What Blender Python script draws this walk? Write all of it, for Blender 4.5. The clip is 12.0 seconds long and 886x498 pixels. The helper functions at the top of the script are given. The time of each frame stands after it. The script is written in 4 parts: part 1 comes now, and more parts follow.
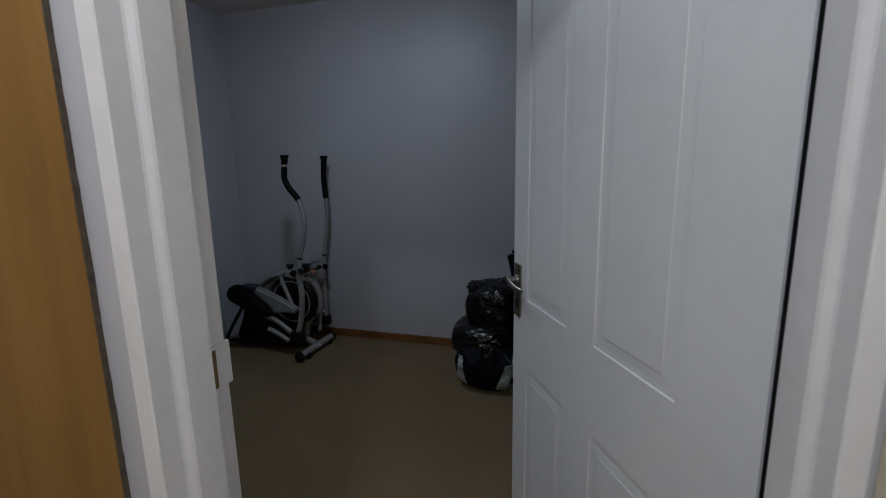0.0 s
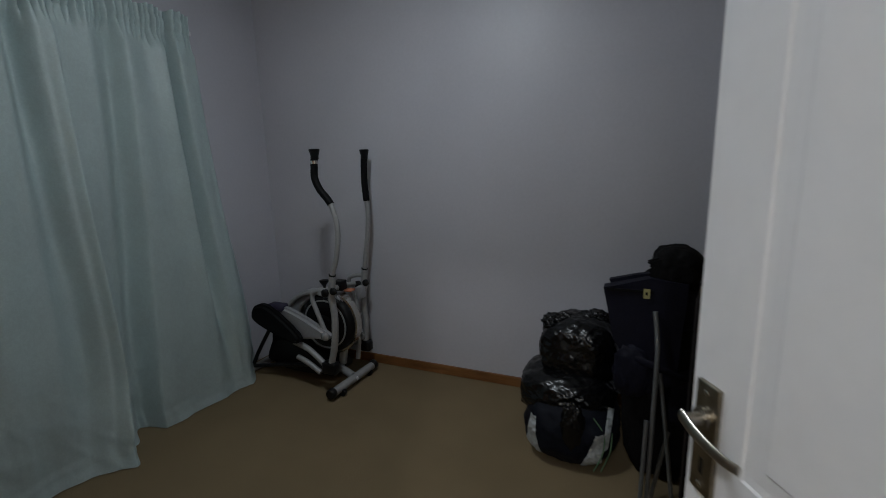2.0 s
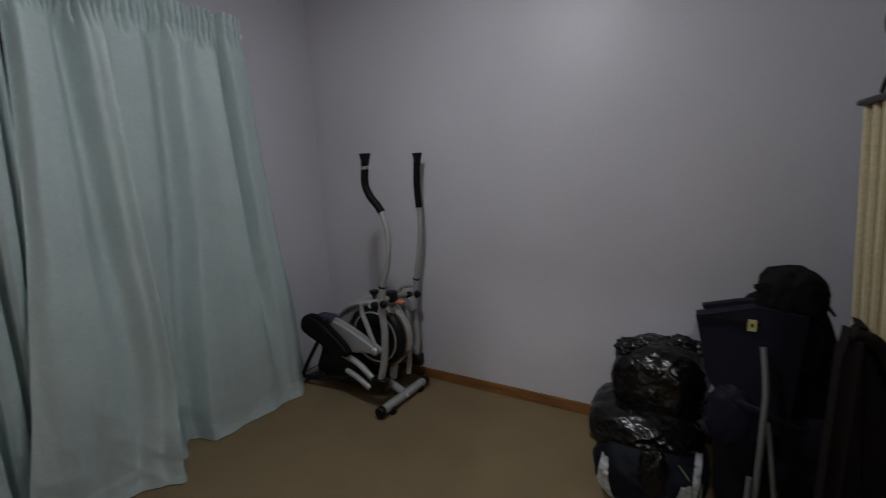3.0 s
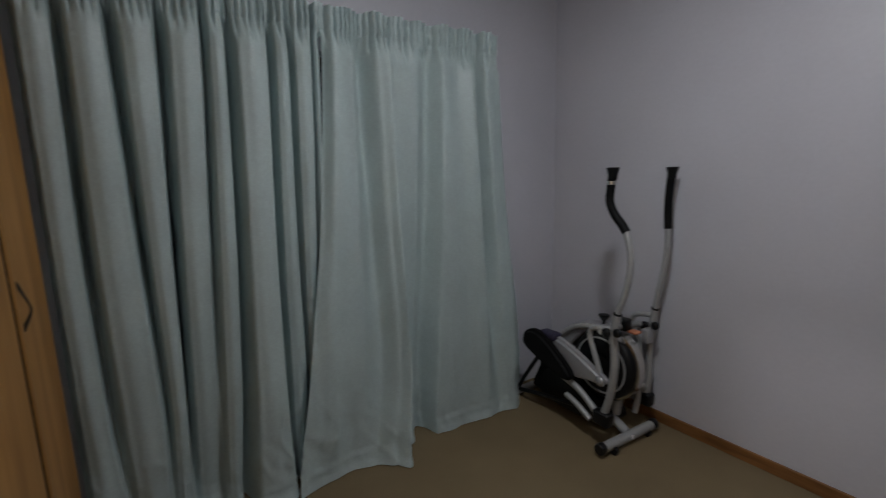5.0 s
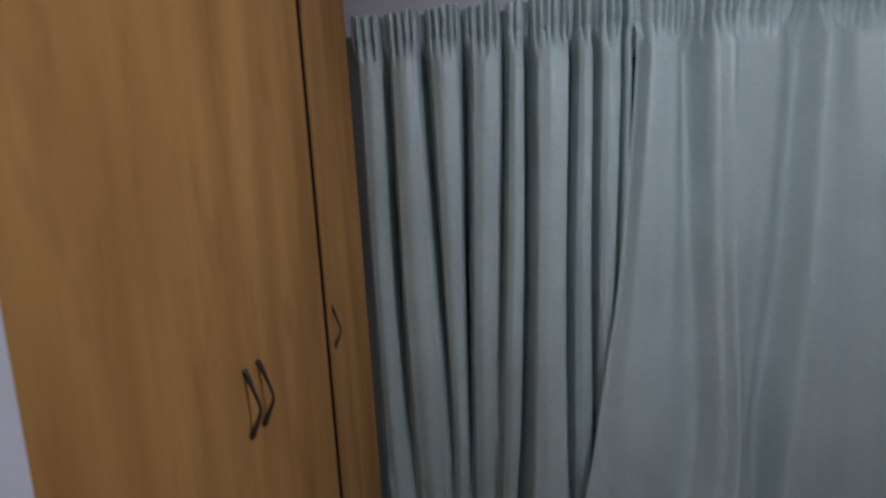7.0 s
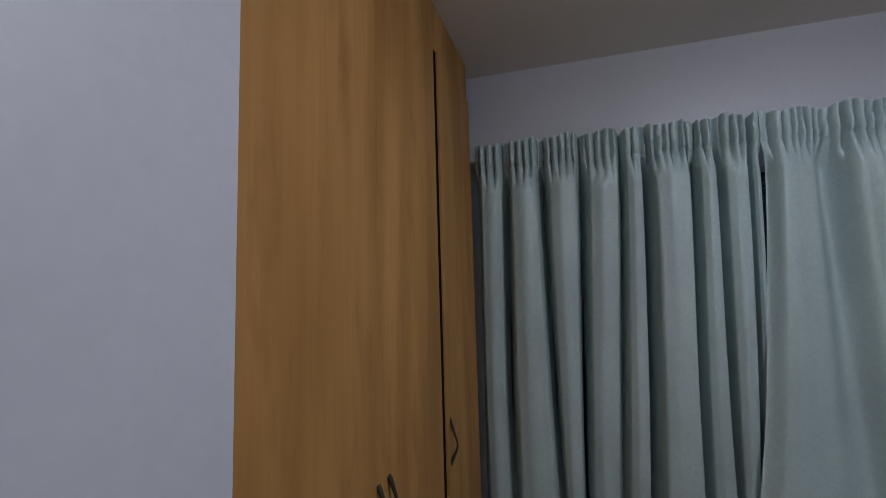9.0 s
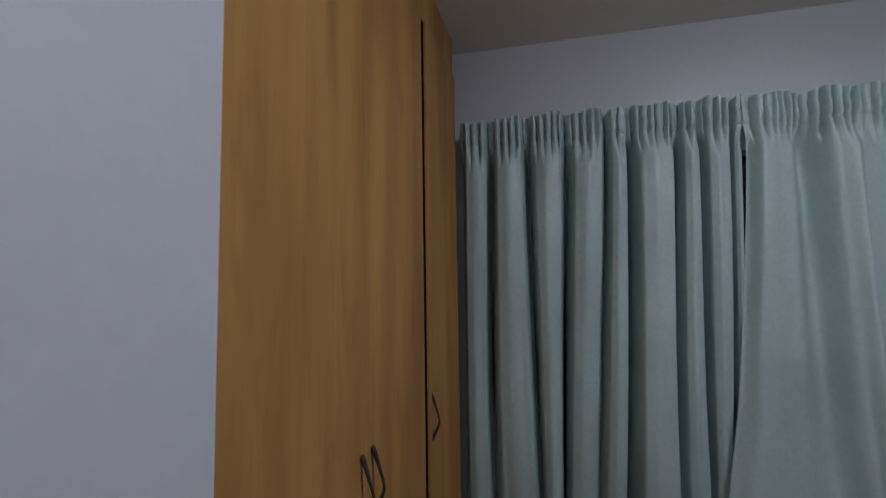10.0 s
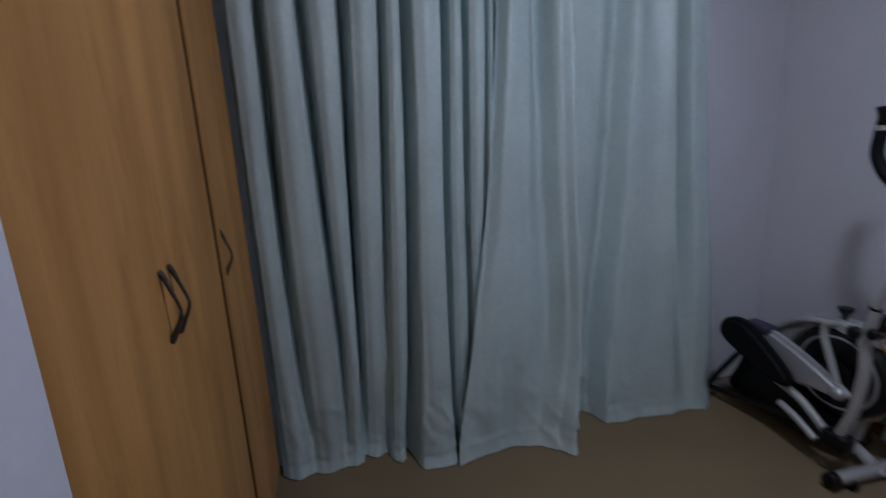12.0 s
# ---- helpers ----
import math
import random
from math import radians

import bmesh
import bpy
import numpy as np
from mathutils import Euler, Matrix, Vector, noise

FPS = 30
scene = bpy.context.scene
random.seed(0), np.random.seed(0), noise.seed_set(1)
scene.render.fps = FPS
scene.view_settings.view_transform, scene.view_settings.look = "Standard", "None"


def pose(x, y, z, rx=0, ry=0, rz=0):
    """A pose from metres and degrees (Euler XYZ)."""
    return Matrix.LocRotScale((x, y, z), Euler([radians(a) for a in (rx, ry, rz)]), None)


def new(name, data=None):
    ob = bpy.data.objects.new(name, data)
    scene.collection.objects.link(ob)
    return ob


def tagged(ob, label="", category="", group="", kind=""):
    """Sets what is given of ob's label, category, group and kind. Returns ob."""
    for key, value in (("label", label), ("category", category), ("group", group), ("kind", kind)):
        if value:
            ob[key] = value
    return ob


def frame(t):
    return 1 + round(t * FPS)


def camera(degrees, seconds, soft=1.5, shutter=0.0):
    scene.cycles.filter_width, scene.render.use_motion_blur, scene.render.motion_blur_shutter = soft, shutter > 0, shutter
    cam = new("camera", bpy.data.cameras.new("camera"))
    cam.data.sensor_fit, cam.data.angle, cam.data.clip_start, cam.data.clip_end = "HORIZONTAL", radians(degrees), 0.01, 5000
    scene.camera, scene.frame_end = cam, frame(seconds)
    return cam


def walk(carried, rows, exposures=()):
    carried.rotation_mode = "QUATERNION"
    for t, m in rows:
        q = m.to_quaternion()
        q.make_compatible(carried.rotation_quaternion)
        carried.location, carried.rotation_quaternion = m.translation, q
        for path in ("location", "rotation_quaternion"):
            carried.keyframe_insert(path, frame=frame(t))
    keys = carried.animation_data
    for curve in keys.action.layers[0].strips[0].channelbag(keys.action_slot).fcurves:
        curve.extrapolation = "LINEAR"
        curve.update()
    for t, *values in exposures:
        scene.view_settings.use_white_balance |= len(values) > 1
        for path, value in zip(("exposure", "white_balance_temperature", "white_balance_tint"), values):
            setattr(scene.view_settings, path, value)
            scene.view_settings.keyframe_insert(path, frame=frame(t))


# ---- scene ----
cam = camera(87.9, 12.0, soft=0.8, shutter=0.6)
# seconds, eye (x, y, z), turn (rx, ry, rz)
PATH = [
    (0, 0.000, 0.000, 1.412, 79.20, 1.06, 16.45),
    (0.5, -0.025, 0.092, 1.404, 79.44, 0.98, 18.00),
    (1, -0.110, 0.297, 1.406, 79.23, 0.80, 19.92),
    (1.5, -0.180, 0.482, 1.401, 78.92, 1.21, 21.88),
    (2, -0.246, 0.662, 1.409, 78.71, 1.63, 23.67),
    (2.5, -0.305, 0.787, 1.417, 78.76, 1.77, 26.06),
    (2.7, -0.338, 0.826, 1.424, 78.67, 1.95, 27.21),
    (4.3, -0.410, 0.864, 1.472, 80.96, 2.14, 47.43),
    (4.5, -0.458, 0.837, 1.467, 81.03, 1.65, 49.28),
    (5, -0.543, 0.832, 1.481, 80.28, 1.39, 56.04),
    (5.5, -0.629, 0.859, 1.479, 80.24, 1.17, 62.41),
    (6, -0.740, 0.923, 1.473, 81.01, 1.17, 71.65),
    (6.5, -0.812, 1.017, 1.514, 81.32, 1.59, 83.91),
    (7, -0.841, 1.029, 1.544, 82.86, 3.18, 94.86),
    (7.5, -0.832, 0.950, 1.550, 88.31, 3.32, 101.67),
    (9.5, -0.776, 0.957, 1.607, 96.19, 1.16, 106.06),
    (10, -0.801, 0.927, 1.557, 94.16, 0.83, 103.76),
    (10.5, -0.811, 0.936, 1.536, 90.31, 1.63, 100.98),
    (11, -0.821, 0.919, 1.476, 85.86, 2.41, 94.74),
    (11.5, -0.760, 0.915, 1.441, 81.40, 3.40, 86.04),
    (12, -0.731, 0.858, 1.410, 77.68, 2.95, 75.49),
]

EXPOSURES = [(0.0, -1.15, 5850, 9), (1.0, -1.18, 6100, 7), (1.5, -0.89, 6200, 8), (2.0, -0.42, 6300, 8), (2.5, -0.09, 6500, 11), (4.5, 0.02, 6850, 15), (5.0, -0.02, 6700, 14), (5.5, 0.22, 6700, 14), (6.0, 0.07, 6490, 15), (6.5, 0.24, 6390, 16),
             (7.0, 0.24, 6190, 18), (7.5, 0.14, 6190, 17), (9.5, -0.05, 6240, 14), (10.5, -0.06, 6190, 12), (11.0, -0.03, 6090, 13), (11.5, -0.01, 5890, 15), (12.0, 0.10, 5740, 20)]
walk(cam, [(t, pose(x, y, z, rx, ry, rz)) for t, x, y, z, rx, ry, rz in PATH], EXPOSURES)

# ------------------------------------------------------------------ plan
XW, XE = -2.764, 0.36      # window wall, wall behind the door
YS, YN = 0.575, 3.247      # wall with the doorway, far wall
YH = 0.45                  # passage face of the doorway wall
CEIL = 2.58
JL, JR = -0.574, 0.236     # clear edges of the door frame
HEAD = 2.035
HINGE = (0.229, 0.607)
DOOR_TURN = math.degrees(math.atan2(1.307 - 0.605, -0.178 - 0.229))

# ------------------------------------------------------------------ light
world = bpy.data.worlds.new("night")
scene.world = world
world.use_nodes = True
world.node_tree.nodes["Background"].inputs[0].default_value = (0.02, 0.03, 0.06, 1)
world.node_tree.nodes["Background"].inputs[1].default_value = 0.03


def lamp(name, place, watts, colour, radius):
    data = bpy.data.lights.new(name, "POINT")
    data.energy, data.color, data.shadow_soft_size = watts, colour, radius
    ob = new(name, data)
    ob.location = place
    return ob


disc = bpy.data.lights.new("room_light", "AREA")
disc.shape, disc.size, disc.energy, disc.color = "DISK", 0.22, 11, (0.87, 0.95, 1.0)
room_light = new("room_light", disc)
room_light.location = (-1.26, 1.84, 2.50)
lamp("room_glow", (-1.26, 1.84, 2.46), 15, (0.87, 0.95, 1.0), 0.08)
lamp("passage_light", (-0.2, -0.42, 2.43), 57, (0.92, 0.945, 0.965), 0.045)


# ------------------------------------------------------------------ materials
def material(name, base, rough=0.6, metal=0.0, spec=0.5, scale=40.0, vary=0.1, second=None, stretch=(1, 1, 1), bump=0.0, bump_scale=None, big=3.0, big_vary=0.06, sheen=0.0, detail=6):
    """Two scales of variation in colour, fine relief by noise; object coordinates in metres."""
    m = bpy.data.materials.new(name)
    m.use_nodes = True
    nt = m.node_tree
    n, l = nt.nodes, nt.links
    b = n["Principled BSDF"]
    b.inputs["Roughness"].default_value = rough
    b.inputs["Metallic"].default_value = metal
    b.inputs["Specular IOR Level"].default_value = spec
    if sheen:
        b.inputs["Sheen Weight"].default_value = sheen
    tc = n.new("ShaderNodeTexCoord")
    mp = n.new("ShaderNodeMapping")
    mp.inputs["Scale"].default_value = stretch
    l.new(tc.outputs["Object"], mp.inputs["Vector"])
    fine = n.new("ShaderNodeTexNoise")
    fine.inputs["Scale"].default_value, fine.inputs["Detail"].default_value = scale, detail
    l.new(mp.outputs[0], fine.inputs["Vector"])
    wide = n.new("ShaderNodeTexNoise")
    wide.inputs["Scale"].default_value, wide.inputs["Detail"].default_value = big, 3
    l.new(mp.outputs[0], wide.inputs["Vector"])
    ramp = n.new("ShaderNodeValToRGB")
    dark = second or tuple(c * (1 - 2 * vary) for c in base)
    ramp.color_ramp.elements[0].position, ramp.color_ramp.elements[1].position = 0.32, 0.68
    ramp.color_ramp.elements[0].color = (*dark, 1)
    ramp.color_ramp.elements[1].color = (*base, 1)
    l.new(fine.outputs["Fac"], ramp.inputs["Fac"])
    hsv = n.new("ShaderNodeHueSaturation")
    rng = n.new("ShaderNodeMapRange")
    rng.inputs["From Min"].default_value, rng.inputs["From Max"].default_value = 0.3, 0.7
    rng.inputs["To Min"].default_value, rng.inputs["To Max"].default_value = 1 - big_vary, 1 + big_vary
    l.new(wide.outputs["Fac"], rng.inputs["Value"])
    l.new(rng.outputs[0], hsv.inputs["Value"])
    l.new(ramp.outputs["Color"], hsv.inputs["Color"])
    l.new(hsv.outputs["Color"], b.inputs["Base Color"])
    if bump:
        bn = n.new("ShaderNodeTexNoise")
        bn.inputs["Scale"].default_value, bn.inputs["Detail"].default_value = bump_scale or scale, 4
        l.new(mp.outputs[0], bn.inputs["Vector"])
        bp = n.new("ShaderNodeBump")
        bp.inputs["Strength"].default_value, bp.inputs["Distance"].default_value = 1.0, bump
        l.new(bn.outputs["Fac"], bp.inputs["Height"])
        l.new(bp.outputs["Normal"], b.inputs["Normal"])
    return m


PLASTER = material("painted_plaster", (0.485, 0.48, 0.525), 0.44, scale=60, vary=0.02, bump=0.0006, bump_scale=45, big=1.6, big_vary=0.04)
HALL_PAINT = material("passage_plaster", (0.62, 0.555, 0.445), 0.75, scale=60, vary=0.02, bump=0.0006, bump_scale=45, big=1.5, big_vary=0.03)
CEILING = material("ceiling_board", (0.74, 0.70, 0.65), 0.85, scale=80, vary=0.02, bump=0.0003, big=1.5, big_vary=0.03)
CARPET = material("carpet", (0.222, 0.166, 0.096), 0.95, spec=0.1, scale=260, vary=0.16, bump=0.003, bump_scale=300, big=2.2, big_vary=0.08)
PINE = material("varnished_skirting", (0.215, 0.095, 0.030), 0.42, scale=6, second=(0.135, 0.055, 0.016), stretch=(1, 8, 8), bump=0.0002, bump_scale=30)
GLOSS = material("white_gloss_paint", (0.66, 0.67, 0.70), 0.38, scale=30, vary=0.02, bump=0.0003, bump_scale=70, big=3, big_vary=0.03)
FRAME_PAINT = material("door_frame_enamel", (0.74, 0.73, 0.75), 0.4, scale=40, vary=0.02, bump=0.0003, bump_scale=60, big=5, big_vary=0.04)
BRASS = material("aged_nickel", (0.34, 0.30, 0.24), 0.28, metal=1.0, scale=50, vary=0.15, big=12, big_vary=0.15)
CHROME = material("satin_chrome", (0.72, 0.70, 0.66), 0.22, metal=1.0, scale=60, vary=0.05)
NICKEL = material("dulled_nickel", (0.33, 0.305, 0.27), 0.32, metal=1.0, scale=60, vary=0.08, big=14, big_vary=0.12)
BRONZE = material("dark_bronze", (0.035, 0.024, 0.016), 0.4, spec=0.5, scale=60, vary=0.2)
# Near-black that puts the shade of the wardrobe's door gaps into colour.
SHADOW_GAP = material("joint_shade", (0.006, 0.004, 0.003), 0.95, spec=0.1, scale=40, vary=0.1)
CHIP = material("bare_chipboard", (0.10, 0.078, 0.055), 0.9, scale=120, vary=0.25, bump=0.0008, bump_scale=160)
SILVER = material("silver_enamel", (0.35, 0.35, 0.352), 0.46, metal=0.25, scale=60, vary=0.05, big=6, big_vary=0.05)
SHELL = material("silver_plastic", (0.40, 0.40, 0.42), 0.30, metal=0.45, scale=60, vary=0.05)
CAP = material("polished_cap", (0.42, 0.42, 0.43), 0.16, metal=0.5, spec=0.9, scale=60, vary=0.04)
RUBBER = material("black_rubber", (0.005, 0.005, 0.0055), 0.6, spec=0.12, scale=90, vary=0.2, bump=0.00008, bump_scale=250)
BLACK = material("black_plastic", (0.005, 0.005, 0.006), 0.40, spec=0.3, scale=60, vary=0.15)
PURPLE = material("violet_plastic", (0.028, 0.023, 0.055), 0.5, scale=60, vary=0.15)
ORANGE = material("orange_sticker", (0.58, 0.21, 0.11), 0.5, scale=60, vary=0.06)
BIN = material("bin_liner", (0.003, 0.003, 0.0035), 0.26, spec=0.40, scale=25, vary=0.2, bump=0.0013, bump_scale=12, big=6, big_vary=0.1)
NAVY = material("navy_nylon", (0.006, 0.006, 0.014), 0.62, spec=0.16, scale=120, vary=0.2, bump=0.002, bump_scale=18, big=6, big_vary=0.2)
BLACKCLOTH = material("black_canvas", (0.005, 0.0045, 0.005), 0.8, spec=0.12, scale=160, vary=0.2, bump=0.002, bump_scale=20, big=5, big_vary=0.2)
SPORT = material("dark_blue_polyester", (0.005, 0.006, 0.011), 0.65, spec=0.12, scale=150, vary=0.2, bump=0.003, bump_scale=14)
GREYPATCH = material("pale_grey_nylon", (0.42, 0.44, 0.45), 0.5, scale=60, vary=0.15, bump=0.003, bump_scale=30)
GREEN = material("green_piping", (0.10, 0.19, 0.10), 0.5, scale=60, vary=0.1)
YELLOW = material("yellow_tag", (0.36, 0.32, 0.13), 0.6, scale=60, vary=0.1)
STEEL = material("grey_steel_tube", (0.22, 0.23, 0.24), 0.4, metal=0.6, scale=60, vary=0.1)
BROWN = material("dark_brown_leather", (0.007, 0.0036, 0.003), 0.8, spec=0.15, scale=60, vary=0.25, bump=0.001, bump_scale=60)
BAND = material("lighter_brown_leather", (0.011, 0.006, 0.0045), 0.7, spec=0.15, scale=50, vary=0.25, bump=0.001, bump_scale=60)
TAN = material("tan_slat_ground", (0.27, 0.185, 0.085), 0.8, spec=0.2, scale=16, vary=0.28, stretch=(2, 2, 0.4), big=6, big_vary=0.15)
CREAM = material("cream_cotton_ticking", (0.66, 0.57, 0.37), 0.8, spec=0.2, scale=90, vary=0.10, bump=0.0001, bump_scale=200, big=5, big_vary=0.08)
DARKWOOD = material("dark_stained_rail", (0.022, 0.013, 0.011), 0.5, scale=6, vary=0.25, stretch=(8, 1, 8))
IRON = material("wrought_iron", (0.008, 0.007, 0.007), 0.65, spec=0.25, scale=80, vary=0.2, bump=0.0006, bump_scale=120)


def glass_material(name, tint, rough=0.02):
    m = bpy.data.materials.new(name)
    m.use_nodes = True
    b = m.node_tree.nodes["Principled BSDF"]
    b.inputs["Base Color"].default_value = (*tint, 1)
    b.inputs["Roughness"].default_value = rough
    b.inputs["Transmission Weight"].default_value = 1.0
    b.inputs["IOR"].default_value = 1.45
    return m


GLASS = glass_material("clear_glass", (0.95, 0.97, 0.98))
SMOKE = material("smoky_glaze", (0.13, 0.135, 0.145), 0.25, scale=40, vary=0.1)


def curtain_material():
    """Sage woven cloth: a self-coloured figure in slightly brighter, smoother thread, and a fine weave."""
    m = material("sage_damask", (0.69, 0.80, 0.80), 0.45, spec=0.95, scale=55, second=(0.67, 0.777, 0.777), bump=0.00006, bump_scale=300, big=4, big_vary=0.05)
    nt = m.node_tree
    n, l = nt.nodes, nt.links
    tc = n.new("ShaderNodeTexCoord")
    vor = n.new("ShaderNodeTexNoise")
    vor.inputs["Scale"].default_value, vor.inputs["Detail"].default_value, vor.inputs["Distortion"].default_value = 75, 3, 1.5
    l.new(tc.outputs["Object"], vor.inputs["Vector"])
    r = n.new("ShaderNodeMapRange")
    r.inputs["From Min"].default_value, r.inputs["From Max"].default_value = 0.46, 0.54
    r.inputs["To Min"].default_value, r.inputs["To Max"].default_value = 0.50, 0.42
    l.new(vor.outputs["Fac"], r.inputs["Value"])
    l.new(r.outputs[0], n["Principled BSDF"].inputs["Roughness"])
    b = n["Principled BSDF"]
    lift = n.new("ShaderNodeMapRange")
    lift.inputs["From Min"].default_value, lift.inputs["From Max"].default_value = 0.47, 0.56
    lift.inputs["To Min"].default_value, lift.inputs["To Max"].default_value = 0.985, 1.045
    l.new(vor.outputs["Fac"], lift.inputs["Value"])
    figure = n.new("ShaderNodeHueSaturation")
    l.new(b.inputs["Base Color"].links[0].from_socket, figure.inputs["Color"])
    l.new(lift.outputs[0], figure.inputs["Value"])
    l.new(figure.outputs["Color"], b.inputs["Base Color"])
    return m


CURTAIN = curtain_material()


def veneer_material(name, light, dark, fleck):
    """Printed oak: broad soft upright bands, sparse darker flecks and a faint fine grain."""
    m = material(name, light, 0.52, spec=0.18, scale=11.0, second=dark, stretch=(1, 1, 0.10), big=1.1, big_vary=0.10, bump=0.00015, bump_scale=60, detail=1.5)
    nt = m.node_tree
    n, l = nt.nodes, nt.links
    b = n["Principled BSDF"]
    tc = n.new("ShaderNodeTexCoord")

    def layer(scale, stretch, detail, lo, hi, amount, colour):
        mp = n.new("ShaderNodeMapping")
        mp.inputs["Scale"].default_value = stretch
        l.new(tc.outputs["Object"], mp.inputs["Vector"])
        tex = n.new("ShaderNodeTexNoise")
        tex.inputs["Scale"].default_value, tex.inputs["Detail"].default_value, tex.inputs["Distortion"].default_value = scale, detail, 0.4
        l.new(mp.outputs[0], tex.inputs["Vector"])
        rng = n.new("ShaderNodeMapRange")
        rng.inputs["From Min"].default_value, rng.inputs["From Max"].default_value, rng.inputs["To Max"].default_value = lo, hi, amount
        l.new(tex.outputs["Fac"], rng.inputs["Value"])
        mix = n.new("ShaderNodeMix")
        mix.data_type = "RGBA"
        l.new(rng.outputs[0], mix.inputs[0])
        l.new(b.inputs["Base Color"].links[0].from_socket, mix.inputs[6])
        mix.inputs[7].default_value = (*colour, 1)
        l.new(mix.outputs[2], b.inputs["Base Color"])

    layer(17, (1, 1, 0.22), 4, 0.57, 0.78, 0.62, fleck)
    layer(90, (1, 1, 0.06), 3, 0.45, 0.75, 0.22, fleck)
    return m


VENEER = veneer_material("oak_veneer", (0.445, 0.227, 0.072), (0.315, 0.150, 0.043), (0.205, 0.086, 0.024))
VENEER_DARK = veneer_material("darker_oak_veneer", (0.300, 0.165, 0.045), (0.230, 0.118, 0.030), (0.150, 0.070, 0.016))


# ------------------------------------------------------------------ mesh helpers
def link(name, bm, mat, smooth=False):
    me = bpy.data.meshes.new(name)
    bm.normal_update()
    if smooth:
        for e in bm.edges:
            if e.calc_face_angle(0.0) > 0.9:
                e.smooth = False
    bm.to_mesh(me)
    bm.free()
    if smooth:
        for p in me.polygons:
            p.use_smooth = True
    me.materials.append(mat)
    return new(name, me)


def part(name, bm, mat, parent, label="", smooth=False):
    ob = link(name, bm, mat, smooth)
    ob.parent = parent
    if label:
        ob["label"] = label
    return ob


def thing(name, place, label, category, group="", turn=0.0):
    ob = new(name)
    ob.empty_display_size = 0.05
    ob.matrix_basis = pose(*place, 0, 0, turn)
    return tagged(ob, label, category, group)


def structure(name, bm, mat, label, category, smooth=False):
    return tagged(link(name, bm, mat, smooth), label, category, kind="structure")


def box(bm, x0, x1, y0, y1, z0, z1, bevel=0.0, seg=2):
    r = bmesh.ops.create_cube(bm, size=1.0, matrix=Matrix.Translation(((x0 + x1) / 2, (y0 + y1) / 2, (z0 + z1) / 2)) @ Matrix.Diagonal((x1 - x0, y1 - y0, z1 - z0, 1)))
    if bevel:
        es = list({e for w in r["verts"] for e in w.link_edges})
        bmesh.ops.bevel(bm, geom=es, offset=bevel, segments=seg, profile=0.5, affect="EDGES")
    return bm


def boxed(*a, **k):
    return box(bmesh.new(), *a, **k)


def spline(ps, n=8):
    """Smooth way through the points (Catmull-Rom)."""
    ps = [Vector(p) for p in ps]
    out = []
    for i in range(len(ps) - 1):
        a, b, c, d = ps[max(i - 1, 0)], ps[i], ps[i + 1], ps[min(i + 2, len(ps) - 1)]
        for k in range(n):
            t = k / n
            out.append(0.5 * ((2 * b) + (c - a) * t + (2 * a - 5 * b + 4 * c - d) * t * t + (3 * b - a - 3 * c + d) * t ** 3))
    out.append(ps[-1])
    return out


def tube(bm, ps, radius, sides=10, smooth_way=True, flat=1.0):
    """A round bar along the points; radius a number or a function of 0..1; flat squeezes it across."""
    way = spline(ps) if smooth_way and len(ps) > 2 else [Vector(p) for p in ps]
    rings = []
    last = None
    for i, p in enumerate(way):
        d = (way[min(i + 1, len(way) - 1)] - way[max(i - 1, 0)]).normalized()
        if last is None:
            side = d.cross(Vector((0, 0, 1)))
            if side.length < 0.3:
                side = d.cross(Vector((0, 1, 0)))
        else:
            side = last - d * last.dot(d)
        side.normalize()
        last = side
        other = side.cross(d).normalized()
        r = radius(i / (len(way) - 1)) if callable(radius) else radius
        rings.append([bm.verts.new(p + side * (r * math.cos(a)) * flat + other * (r * math.sin(a))) for a in (2 * math.pi * k / sides for k in range(sides))])
    for a, b in zip(rings, rings[1:]):
        for k in range(sides):
            bm.faces.new((a[k], a[(k + 1) % sides], b[(k + 1) % sides], b[k]))
    bm.faces.new(rings[0][::-1])
    bm.faces.new(rings[-1])
    return bm


def tubed(*a, **k):
    return tube(bmesh.new(), *a, **k)


def lathe(bm, profile, m=Matrix(), sides=20):
    """Turned solid: profile of (radius, height) round the z axis, placed by m."""
    rings = []
    for r, z in profile:
        rings.append([bm.verts.new(m @ Vector((r * math.cos(a), r * math.sin(a), z))) for a in (2 * math.pi * k / sides for k in range(sides))])
    for a, b in zip(rings, rings[1:]):
        for k in range(sides):
            bm.faces.new((a[k], a[(k + 1) % sides], b[(k + 1) % sides], b[k]))
    bm.faces.new(rings[0][::-1])
    bm.faces.new(rings[-1])
    return bm


def lathed(profile, m=Matrix(), sides=20):
    return lathe(bmesh.new(), profile, m, sides)


def outline_plate(bm, pts, thick, m=Matrix()):
    """A flat plate with the given outline in its own x, z plane, thick along y."""
    a = [bm.verts.new(m @ Vector((x, -thick / 2, z))) for x, z in pts]
    b = [bm.verts.new(m @ Vector((x, thick / 2, z))) for x, z in pts]
    n = len(pts)
    bm.faces.new(a)
    bm.faces.new(b[::-1])
    for k in range(n):
        bm.faces.new((a[k], b[k], b[(k + 1) % n], a[(k + 1) % n]))
    bmesh.ops.recalc_face_normals(bm, faces=bm.faces)
    return bm


